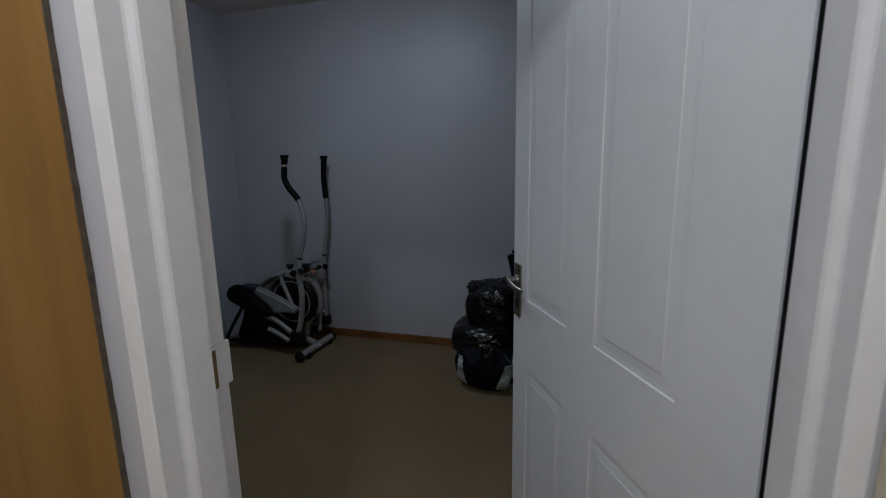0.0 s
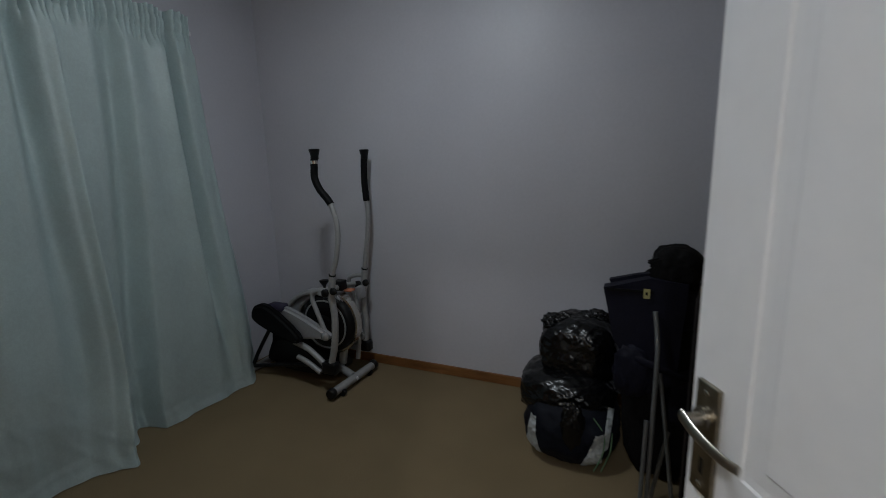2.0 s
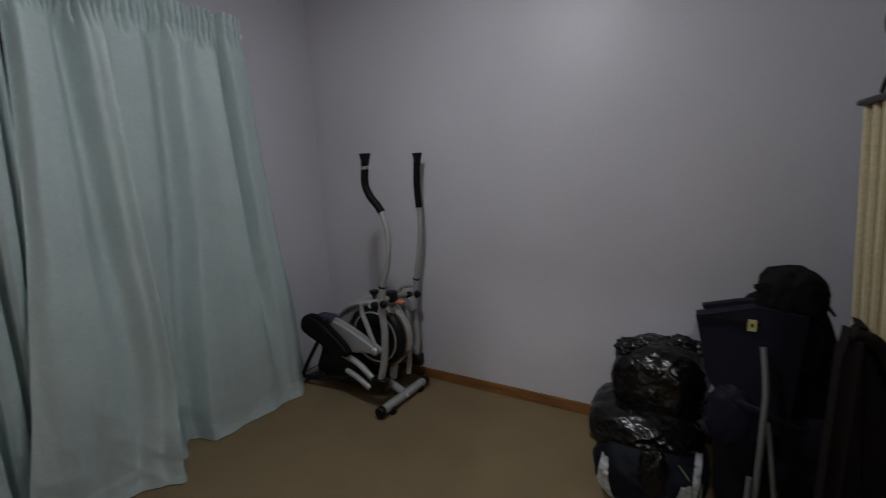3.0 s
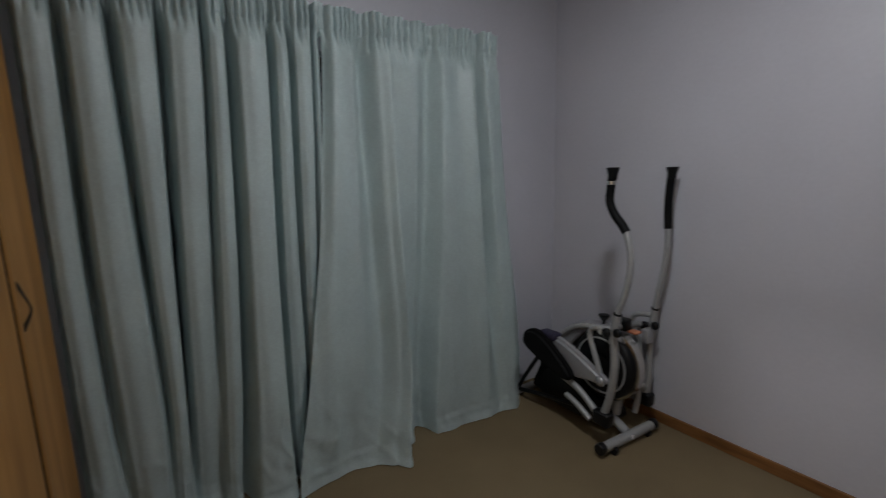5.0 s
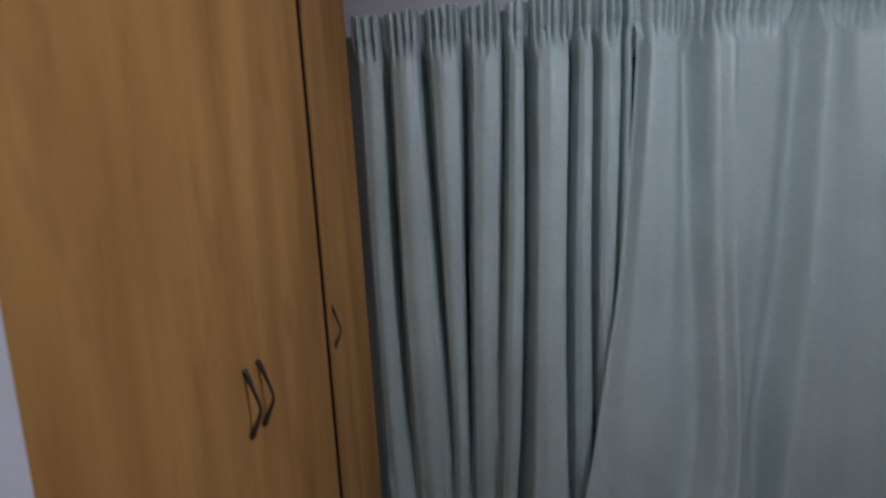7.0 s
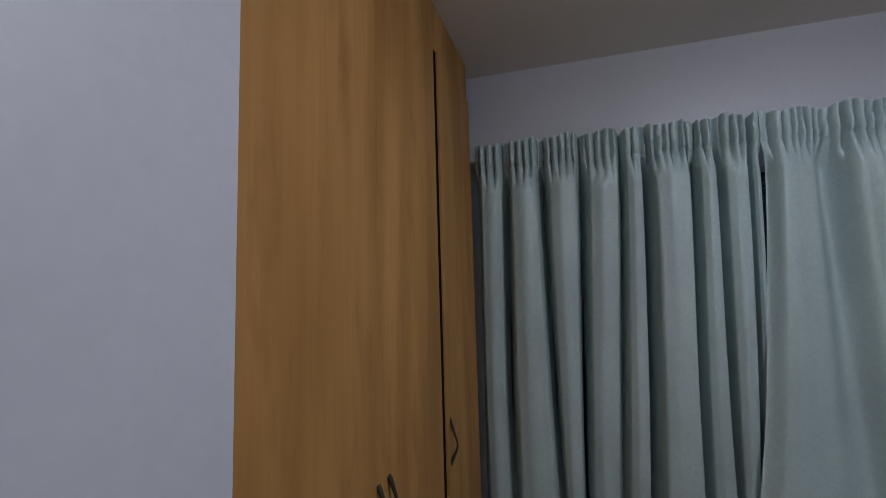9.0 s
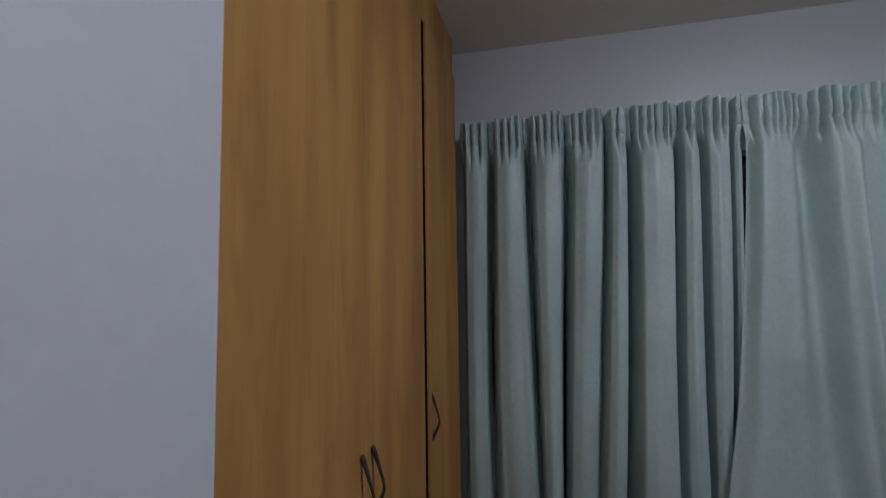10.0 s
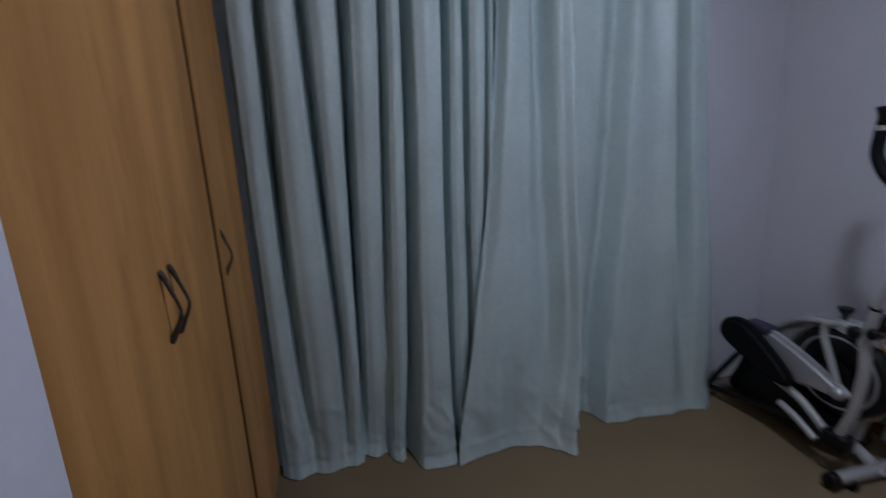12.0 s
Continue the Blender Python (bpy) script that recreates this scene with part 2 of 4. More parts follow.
def lump(bm, centre, size, rough=0.1, freq=4.0, seed=0, power=2.0, cuts=4, floor=None, crease=0.0):
    """A soft filled bag: a rounded body with creases; power above 2 makes it boxier."""
    r = bmesh.ops.create_icosphere(bm, subdivisions=cuts, radius=1.0)
    for w in r["verts"]:
        d = w.co.normalized()
        k = (abs(d.x) ** power + abs(d.y) ** power + abs(d.z) ** power) ** (-1 / power)
        q = d * k
        off = noise.fractal(d * freq + Vector((seed * 7.3, seed * 3.1, 0)), 1.0, 2.0, 4) + 0.5 * (1 - abs(noise.noise(d * freq * 1.7 + Vector((0, seed, 5)))))
        q *= 1 + rough * off
        if crease:
            q *= 1 + crease * (1 - abs(noise.noise(d * freq * 2.3 + Vector((seed, 2, seed * 0.5))))) ** 4 + 0.5 * crease * (1 - abs(noise.noise(d * freq * 5.1 + Vector((3, seed, 1))))) ** 5
        w.co = Vector((centre[0] + q.x * size[0], centre[1] + q.y * size[1], centre[2] + q.z * size[2]))
        if floor is not None and w.co.z < floor:
            w.co.z = floor
    return bm


# ------------------------------------------------------------------ structure
structure("floor", boxed(XW - 0.2, XE + 0.2, YH, YN + 0.2, -0.1, 0.0), CARPET, "worn brown olive cut-pile carpet", "floor")
structure("floor_passage", boxed(-1.8, 1.0, -1.6, YH, -0.1, 0.0), CARPET, "brown carpet of the passage", "floor")
structure("ceiling", boxed(XW - 0.2, XE + 0.2, YH, YN + 0.2, CEIL, CEIL + 0.1), CEILING, "off-white painted smooth ceiling", "ceiling")
structure("ceiling_passage", boxed(-1.8, 1.0, -1.6, YH, CEIL, CEIL + 0.1), CEILING, "off-white passage ceiling", "ceiling")
structure("wall_north", boxed(XW - 0.2, XE + 0.2, YN, YN + 0.2, 0, CEIL), PLASTER, "pale lilac-grey painted plaster wall", "wall")
structure("wall_east", boxed(XE, XE + 0.2, YH, YN, 0, CEIL), PLASTER, "pale lilac-grey painted plaster wall", "wall")
# window wall, with the opening that the curtains cover
WY0, WY1, WZ0, WZ1 = 0.95, 2.35, 0.95, 2.05
bm = bmesh.new()
box(bm, XW - 0.2, XW, YH - 0.6, WY0, 0, CEIL)
box(bm, XW - 0.2, XW, WY1, YN, 0, CEIL)
box(bm, XW - 0.2, XW, WY0, WY1, 0, WZ0)
box(bm, XW - 0.2, XW, WY0, WY1, WZ1, CEIL)
structure("wall_west", bm, PLASTER, "pale lilac-grey plaster wall with a window", "wall")
win = structure("window_1", boxed(XW - 0.14, XW - 0.12, WY0 + 0.04, WY1 - 0.04, WZ0 + 0.04, WZ1 - 0.04), GLASS, "dark night window behind closed curtains", "window")
for nm, y0, y1, z0, z1 in (("window_frame", WY0, WY1, WZ0, WZ0 + 0.04), ("window_frame", WY0, WY1, WZ1 - 0.04, WZ1), ("window_frame", WY0, WY0 + 0.04, WZ0 + 0.04, WZ1 - 0.04), ("window_frame", WY1 - 0.04, WY1, WZ0 + 0.04, WZ1 - 0.04), ("mullion", 1.63, 1.67, WZ0 + 0.04, WZ1 - 0.04)):
    part(nm, boxed(XW - 0.15, XW - 0.11, y0, y1, z0, z1, bevel=0.003), BRONZE, win)

# wall with the doorway; the wardrobe stands in its recess further along
WARD_X0, WARD_X1, WARD_Y = -2.64, -1.224, 0.532
bm = bmesh.new()
box(bm, WARD_X1, JL - 0.045, YH, YS, 0, CEIL)
box(bm, JR + 0.045, XE, YH, YS, 0, CEIL)
box(bm, JL - 0.045, JR + 0.045, YH, YS, HEAD + 0.045, CEIL)
box(bm, JL - 0.0449, JL - 0.0146, YH, YS - 0.003, 0, HEAD + 0.041)
box(bm, JR + 0.0146, JR + 0.0449, YH, YS - 0.003, 0, HEAD + 0.041)
structure("wall_south", bm, PLASTER, "pale lilac-grey plaster wall round the doorway", "wall")
structure("wall_recess_back", boxed(XW - 0.2, -0.9, -0.2, -0.12, 0, CEIL), PLASTER, "plaster wall behind the built-in wardrobe", "wall")
structure("wall_recess_side", boxed(WARD_X1 + 0.002, WARD_X1 + 0.1, -0.12, YH, 0, CEIL), PLASTER, "plaster side of the wardrobe recess", "wall")
# passage side
structure("wall_passage_face", boxed(0.2575, 0.34, 0.36, YH - 0.002, 0, CEIL), HALL_PAINT, "cream plaster pier beside the doorway", "wall")
structure("wall_passage_east", boxed(0.34, 0.44, -1.6, YH, 0, CEIL), HALL_PAINT, "cream plaster passage wall", "wall")
structure("wall_passage_south", boxed(-1.9, 1.0, -1.7, -1.6, 0, CEIL), HALL_PAINT, "cream plaster end of the passage", "wall")
structure("wall_passage_west", boxed(-1.13, -1.03, -1.6, YH, 0, CEIL), HALL_PAINT, "cream plaster passage wall", "wall")
structure("baseboard", boxed(XW, XE, YN - 0.015, YN, 0, 0.064, bevel=0.004), PINE, "varnished pine skirting along the far wall", "baseboard")
structure("baseboard_east", boxed(XE - 0.015, XE, YS + 0.1, YN - 0.016, 0, 0.064, bevel=0.004), PINE, "varnished pine skirting", "baseboard")


def frame_profile(sx):
    """Pressed steel jamb seen from above: face, bevel, reveal, stop, rebate. sx is the side's sign."""
    stop = 0.0245 if sx < 0 else 0.018
    lip = stop - 0.010
    return [(0.0144, YH - 0.004), (-lip + 0.002, YH - 0.004), (-lip, YH - 0.002), (-lip - 0.0005, 0.482), (-lip - 0.002, 0.486), (-stop + 0.002, 0.4935), (-stop, 0.498), (-stop, 0.550), (0.0, 0.552), (0.0, 0.604), (0.006, 0.610), (0.042, 0.610), (0.042, YS - 0.001), (0.0144, YS - 0.001)]


def jamb(side, edge):
    bm = bmesh.new()
    prof = [(edge + side * a, b) for a, b in frame_profile(side)]
    lo = [bm.verts.new((x, y, 0)) for x, y in prof]
    hi = [bm.verts.new((x, y, HEAD + 0.042)) for x, y in prof]
    for k in range(len(prof) - 1):
        bm.faces.new((lo[k], lo[k + 1], hi[k + 1], hi[k]))
    bm.faces.new((lo[-1], lo[0], hi[0], hi[-1]))
    bm.faces.new(lo)
    bm.faces.new(hi[::-1])
    bmesh.ops.recalc_face_normals(bm, faces=bm.faces)
    return bm


door_frame = thing("door_frame", ((JL + JR) / 2, 0.53, 0), "white enamelled pressed-steel door frame round the doorway", "door frame")
door_frame["kind"] = "structure"
inv = door_frame.matrix_basis.inverted()


def framed(name, bm, mat, label=""):
    bm.transform(inv)
    return part(name, bm, mat, door_frame, label)


framed("jamb", jamb(-1, JL), FRAME_PAINT)
framed("jamb", jamb(1, JR), FRAME_PAINT)
bm = bmesh.new()
box(bm, JL, JR, YH - 0.003, 0.551, HEAD - 0.018, HEAD + 0.042)
box(bm, JL, JR, 0.551, 0.610, HEAD, HEAD + 0.042)
framed("head", bm, FRAME_PAINT)
strike = boxed(JL - 0.002, JL + 0.003, 0.572, 0.612, 1.042, 1.118, bevel=0.001)
framed("strike_plate", strike, FRAME_PAINT, "paint-smeared steel strike plate")
framed("latch_slot", boxed(JL + 0.0025, JL + 0.0036, 0.569, 0.579, 1.045, 1.112), TAN, "latch slot with bare wood behind")


# ------------------------------------------------------------------ door leaf
LEAF_W, LEAF_H, LEAF_T = 0.806, 2.022, 0.038


def panelled_face(bm, y, sign):
    """Moulded skin with four fielded panels."""
    us = [0.0, 0.150, 0.383, 0.497, 0.715, LEAF_W]
    zs = [0.008, 0.12, 0.835, 1.032, 1.90, LEAF_H]
    vs = [[bm.verts.new((u, y, z)) for z in zs] for u in us]
    wells = []
    for i in range(5):
        for j in range(5):
            q = [vs[i][j], vs[i + 1][j], vs[i + 1][j + 1], vs[i][j + 1]]
            fc = bm.faces.new(q if sign < 0 else q[::-1])
            if i in (1, 3) and j in (1, 3):
                wells.append(fc)
    bm.normal_update()
    for thickness, depth in ((0.003, -0.0022), (0.010, -0.0004), (0.018, 0.0012), (0.003, 0.0012)):
        bmesh.ops.inset_individual(bm, faces=wells, thickness=thickness, depth=depth, use_even_offset=True)


door = thing("door_1", (HINGE[0], HINGE[1], 0.0), "white moulded panel door standing half open", "door", turn=DOOR_TURN)
door["kind"] = "structure"
bm = bmesh.new()
panelled_face(bm, 0.0, 1)
panelled_face(bm, -LEAF_T, -1)
rim = [e for e in bm.edges if e.is_boundary]
bmesh.ops.bridge_loops(bm, edges=rim)
bmesh.ops.recalc_face_normals(bm, faces=bm.faces)
part("leaf", bm, GLOSS, door)
for s, y in ((1, 0.0), (-1, -LEAF_T)):
    o = lambda d: y + s * d
    ya, yb = sorted((o(-0.001), o(0.006)))
    plate = part("back_plate", boxed(0.752, 0.792, ya, yb, 0.972, 1.124, bevel=0.002), BRASS, door, "tarnished nickel handle plate")
    for z in (1.112, 0.984):
        part("screw", lathed([(0.004, 0), (0.004, 0.0015), (0.002, 0.002)], Matrix.Translation((0.772, o(0.006), z)) @ Matrix.Rotation(radians(-90 * s), 4, "X"), 10), CHROME, plate)
    part("key_hole", boxed(0.769, 0.775, *sorted((o(0.006), o(0.0068))), 1.000, 1.022), BLACK, plate)
    lever = bmesh.new()
    tube(lever, [(0.774, o(0.004), 1.077), (0.774, o(0.012), 1.077)], 0.0145, 14, False)
    tube(lever, [(0.774, o(0.010), 1.077), (0.774, o(0.030), 1.077)], 0.0085, 14, False)
    tube(lever, [(0.781, o(0.031), 1.079), (0.755, o(0.034), 1.075), (0.728, o(0.034), 1.071), (0.704, o(0.031), 1.068), (0.688, o(0.026), 1.067)], lambda t: 0.0092 - 0.0028 * t, 12, flat=0.55)
    part("lever", lever, NICKEL, door, "dulled nickel lever handle", True)
part("latch_face", boxed(LEAF_W - 0.001, LEAF_W + 0.0015, -LEAF_T / 2 - 0.011, -LEAF_T / 2 + 0.011, 0.98, 1.14, bevel=0.0005), BRASS, door)
# Added black strip: puts the shade of the hinge gap into colour.
part("hinge_gap_shade", boxed(-0.011, -0.001, -0.020, -0.004, 0.008, 2.022), RUBBER, door, "black strip for the shade in the hinge gap")
for z in (0.25, 1.78):
    hb = bmesh.new()
    tube(hb, [(-0.004, -LEAF_T - 0.004, z - 0.05), (-0.004, -LEAF_T - 0.004, z + 0.05)], 0.006, 10, False)
    part("hinge", hb, BRASS, door)

# ------------------------------------------------------------------ built-in wardrobe
ward = thing("wardrobe", ((WARD_X0 + WARD_X1) / 2, 0.25, 0), "built-in oak-veneer wardrobe with three tall doors", "wardrobe")
wi = ward.matrix_basis.inverted()


def wpart(name, bm, mat, parent=None, label="", smooth=False):
    bm.transform(wi)
    return part(name, bm, mat, parent or ward, label, smooth)


bm = bmesh.new()
box(bm, WARD_X0, WARD_X0 + 0.016, -0.11, WARD_Y - 0.02, 0, CEIL - 0.002)
box(bm, WARD_X1 - 0.016, WARD_X1 - 0.001, -0.11, WARD_Y - 0.02, 0, CEIL - 0.002)
box(bm, WARD_X0 + 0.016, WARD_X1 - 0.016, -0.11, -0.1, 0, CEIL - 0.002)
wpart("carcass", bm, VENEER)
# Unseen black sheet inside, added so the door gaps stay dark.
wpart("gap_backing", boxed(WARD_X0 + 0.016, WARD_X1 - 0.016, WARD_Y - 0.30, WARD_Y - 0.28, 0.05, 2.45), SHADOW_GAP)
wpart("fascia", boxed(WARD_X0, WARD_X1 - 0.001, WARD_Y - 0.02, WARD_Y - 0.002, 2.412, CEIL - 0.002), VENEER)
# Black post almost flush with the doors, painted in for the gap's shade.
wpart("shadow_post", boxed(-2.1935, -2.1655, WARD_Y - 0.03, WARD_Y - 0.0008, 0.075, 2.405), SHADOW_GAP, None, "near-flush black strip for the shaded joint between doors")
wpart("plinth", boxed(WARD_X0, WARD_X1 - 0.001, WARD_Y - 0.06, WARD_Y - 0.045, 0, 0.07), VENEER)


def pull(x, side):
    """Wavy dark metal bow handle, standing off the door on two feet."""
    bm = bmesh.new()
    y = WARD_Y
    ps = [(x, y - 0.001, 1.208), (x + side * 0.001, y + 0.007, 1.195), (x + side * 0.002, y + 0.017, 1.165), (x + side * 0.002, y + 0.027, 1.132), (x + side * 0.002, y + 0.025, 1.112), (x + side * 0.001, y + 0.013, 1.086), (x, y + 0.001, 1.062)]
    tube(bm, ps, lambda t: 0.0032 + 0.0046 * abs(2 * t - 1) ** 1.6 * (1.0 if 0.03 < t < 0.97 else 0.55), 10)
    return bm


for x0, x1, hx, side in ((-1.712, WARD_X1 - 0.002, -1.695, 1), (-2.165, -1.7126, -1.749, -1), (WARD_X0, -2.194, -2.227, -1)):
    d = wpart("wardrobe_door", boxed(x0, x1, WARD_Y - 0.018, WARD_Y + (0.006 if x1 < -2.1 else 0.0), 0.075, 2.4114, bevel=0.0006), VENEER)
    wpart("pull_handle", pull(hx, side), BRONZE, d, "dark bronze wavy bow handle", True)

# cupboard in the passage, only its front edge stands beside the doorway
hall = thing("passage_cupboard", (-0.838, 0.441, 0), "oak-veneer cupboard panel beside the doorway", "cupboard")
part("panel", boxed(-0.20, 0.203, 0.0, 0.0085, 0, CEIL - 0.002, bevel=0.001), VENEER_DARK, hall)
edge = bmesh.new()
rims = []
for k in range(131):
    z = k * (CEIL - 0.002) / 130
    w = 0.0016 + 0.0022 * abs(noise.noise(Vector((z * 9, 0, 2)))) + 0.0012 * noise.noise(Vector((z * 40, 0, 5)))
    rims.append([edge.verts.new((x, y, z)) for x, y in ((0.2031, 0.0088), (0.2031 + w, 0.0080 + 0.3 * w), (0.2031 + w, 0.0004), (0.2031, 0.0004))])
for a, b in zip(rims, rims[1:]):
    for k in range(4):
        edge.faces.new((a[k], a[(k + 1) % 4], b[(k + 1) % 4], b[k]))
edge.faces.new(rims[0][::-1])
edge.faces.new(rims[-1])
bmesh.ops.recalc_face_normals(edge, faces=edge.faces)
part("edge_strip", edge, CHIP, hall, "raw ragged dark panel edge")

# ------------------------------------------------------------------ ceiling lamp
rose = thing("ceiling_lamp", (-1.26, 1.84, CEIL), "round white opal ceiling lamp, switched on", "ceiling lamp")
part("base", lathed([(0.13, -0.025), (0.14, -0.02), (0.14, -0.001)], sides=32), FRAME_PAINT, rose)


# ------------------------------------------------------------------ curtains
HEIGHTS = (2.05, 1.2, 0.5, 0.0)     # where the fold lines of the curtains are given


def along(values, z):
    """Smooth value at height z between the given heights (Catmull-Rom)."""
    if z >= HEIGHTS[0]:
        return values[0]
    i = min(k for k in range(3) if z >= HEIGHTS[k + 1] - 1e-9)
    t = (HEIGHTS[i] - z) / (HEIGHTS[i] - HEIGHTS[i + 1])
    a, b, c, d = values[max(i - 1, 0)], values[i], values[i + 1], values[min(i + 2, 3)]
    m0, m1 = (c - a) / 2, (d - b) / 2
    return (2 * t ** 3 - 3 * t * t + 1) * b + (t ** 3 - 2 * t * t + t) * m0 + (3 * t * t - 2 * t ** 3) * c + (t ** 3 - t * t) * m1


def ridged(v):
    """Sharp little crests along the zeros of the noise, 0 to 1."""
    return (1 - abs(noise.noise(v))) ** 5


def curtain(lines, seed, label, slump=0.0, per=14):
    """Hanging cloth. lines: for each ridge and hollow, y at the four heights and x at the four heights."""
    Z0, TAPE, TOP = 0.006, 2.105, 2.215
    levels = list(np.linspace(Z0, 0.42, 30)) + list(np.linspace(0.44, TAPE - 0.14, 44)) + list(np.linspace(TAPE - 0.125, TAPE, 9)) + list(np.linspace(TAPE + 0.008, TOP, 9))
    n = len(lines)
    s = np.linspace(0, n - 1, per * (n - 1) + 1)
    i = np.minimum(s.astype(int), n - 2)
    k = s - i
    ease = 0.5 - 0.5 * np.cos(np.pi * k)
    soften = lambda q: np.convolve(np.pad(q, 3, mode="edge"), np.ones(7) / 7, mode="valid")
    bm = bmesh.new()
    rows = []
    mean = -2.625
    for z in levels:
        ys = np.array([along(q[:4], z) for q in lines])
        xs = np.array([along(q[4:], z) for q in lines])
        y_row = ys[i] + (ys[i + 1] - ys[i]) * k
        x_row = soften(xs[i] + (xs[i + 1] - xs[i]) * ease)
        near = max(0.0, 1 - (TAPE - z) / 0.10) if z < TAPE else 1.0
        low = max(0.0, (0.55 - z) / 0.55) * (0.35 + 0.65 * min(1.0, z / 0.2))
        row = []
        for c in range(len(s)):
            y, x = y_row[c], x_row[c]
            p = y * math.pi / 0.029 + 2.2 * noise.noise(Vector((y * 8, seed, 0))) + 0.8 * math.sin(y * 13 + seed)
            pleat = abs(math.sin(p)) ** 0.45 - 0.80
            size = 0.55 + 1.1 * abs(noise.noise(Vector((y * 15, 3.3, seed))))
            # the headings meet over the gap
            share = c / (len(s) - 1)
            y += near ** 3 * (0.034 * share ** 12 if seed == 1 else -0.012 * (1 - share) ** 30)
            # drawn together by the tape; the folds open below it
            x = mean + (x - mean) * (1 - 0.66 * near ** 1.3)
            x -= 0.030 * near ** 0.6 * ridged(Vector((y * 11 + 0.5 * (TAPE - z), 0.3, seed))) * (1.0 if z < TAPE else 0.5)
            x += 0.060 * size * pleat * near ** 1.6
            if z >= TAPE:
                up = (z - TAPE) / (TOP - TAPE)
                x -= 0.009 * math.exp(-((up - 0.06) / 0.07) ** 2) + 0.006 * math.exp(-((up - 0.68) / 0.07) ** 2)
                x += 0.006 * noise.noise(Vector((y * 40, z * 30, seed)))
                y += 0.009 * noise.noise(Vector((y * 45, z * 10, seed))) * up
            # long soft creases, and the wrinkles of cloth that stands on the carpet
            x += 0.007 * noise.noise(Vector((y * 9, z * 0.8, seed))) + 0.003 * noise.noise(Vector((y * 24, z * 1.6, seed + 4)))
            if low:
                q = Vector((y * 6 + z * 3.0, z * 3.2 - y, seed + 8))
                gust = max(0.0, noise.noise(Vector((y * 3.5, z * 2, seed + 3))) + 0.4)
                x += low * (0.016 * noise.noise(q) + 0.026 * gust * (ridged(q * 1.5) - 0.3))
                x += low * 0.012 * gust * noise.noise(Vector((y * 24 + z * 14, z * 15, seed)))
            # hem: turned up and stitched, standing a little proud
            if z < 0.085:
                x += 0.006
            if z < 0.05:
                x += slump * (0.05 - z) * (1 + noise.noise(Vector((y * 12, 0, seed))))
            zz = z
            if z > TAPE:
                zz += (0.006 * math.sin(y * 47 + seed) + 0.005 * noise.noise(Vector((y * 80, 1, seed)))) * (z - TAPE) / 0.1
            row.append(bm.verts.new((max(x, XW + 0.012), y, zz)))
        rows.append(row)
    for a, b in zip(rows, rows[1:]):
        for c in range(len(s) - 1):
            bm.faces.new((a[c], a[c + 1], b[c + 1], b[c]))
    # the cloth's thickness
    bmesh.ops.solidify(bm, geom=bm.faces[:], thickness=0.0025)
    bmesh.ops.recalc_face_normals(bm, faces=bm.faces)
    return tagged(link("curtain", bm, CURTAIN, True), label, "curtain", "pair of curtains")


def folded(hollows):
    """Ridges between hollows. Each hollow: y at the four heights, its depth above and at the hem, and x of the ridge after it above and at the hem."""
    out = []
    for a, b in zip(hollows, hollows[1:]):
        up, down = a[6], a[7]
        xs = [up, up + 0.35 * (down - up), up + 0.7 * (down - up), down]
        deep = [a[4], a[4], 0.5 * (a[4] + a[5]), a[5]]
        out.append([*a[:4], *(x - d for x, d in zip(xs, deep))])
        for part_way, back in ((0.23, 0.012), (0.50, 0.0), (0.86, 0.014)):
            out.append([p + (q - p) * part_way for p, q in zip(a[:4], b[:4])] + [x - back for x in xs])
    last = hollows[-1]
    out.append([*last[:4], *([last[6] - last[4]] * 3), last[7] - last[5]])
    return out


LEFT_HOLLOWS = [
    (0.555, 0.548, 0.545, 0.545, 0.100, 0.030, -2.622, -2.665), (0.682, 0.662, 0.668, 0.690, 0.162, 0.030, -2.576, -2.655), (0.828, 0.842, 0.854, 0.830, 0.157, 0.015, -2.576, -2.665),
    (0.980, 0.950, 0.930, 0.915, 0.152, 0.030, -2.580, -2.712), (1.132, 1.092, 1.056, 1.036, 0.112, 0.030, -2.588, -2.630), (1.210, 1.186, 1.150, 1.105, 0.187, 0.200, -2.576, -2.532),
    (1.380, 1.350, 1.342, 1.350, 0.132, 0.060, -2.578, -2.650), (1.452, 1.443, 1.440, 1.390, 0.172, 0.060, -2.584, -2.680), (1.556, 1.535, 1.490, 1.430, 0.120, 0.030, -2.610, -2.690), (1.594, 1.570, 1.520, 1.460, 0.130, 0.030, -2.612, -2.690)]
RIGHT_NEAR = [
    (1.612, 1.535, 1.418, 1.318, -2.650, -2.615, -2.560, -2.515), (1.650, 1.590, 1.510, 1.440, -2.592, -2.568, -2.540, -2.545), (1.735, 1.715, 1.680, 1.580, -2.610, -2.606, -2.575, -2.565), (1.800, 1.815, 1.815, 1.710, -2.722, -2.690, -2.625, -2.535),
    (1.870, 1.890, 1.885, 1.790, -2.604, -2.595, -2.545, -2.470), (1.918, 1.932, 1.926, 1.845, -2.586, -2.558, -2.495, -2.412), (1.950, 1.950, 1.948, 1.950, -2.620, -2.632, -2.620, -2.590)]
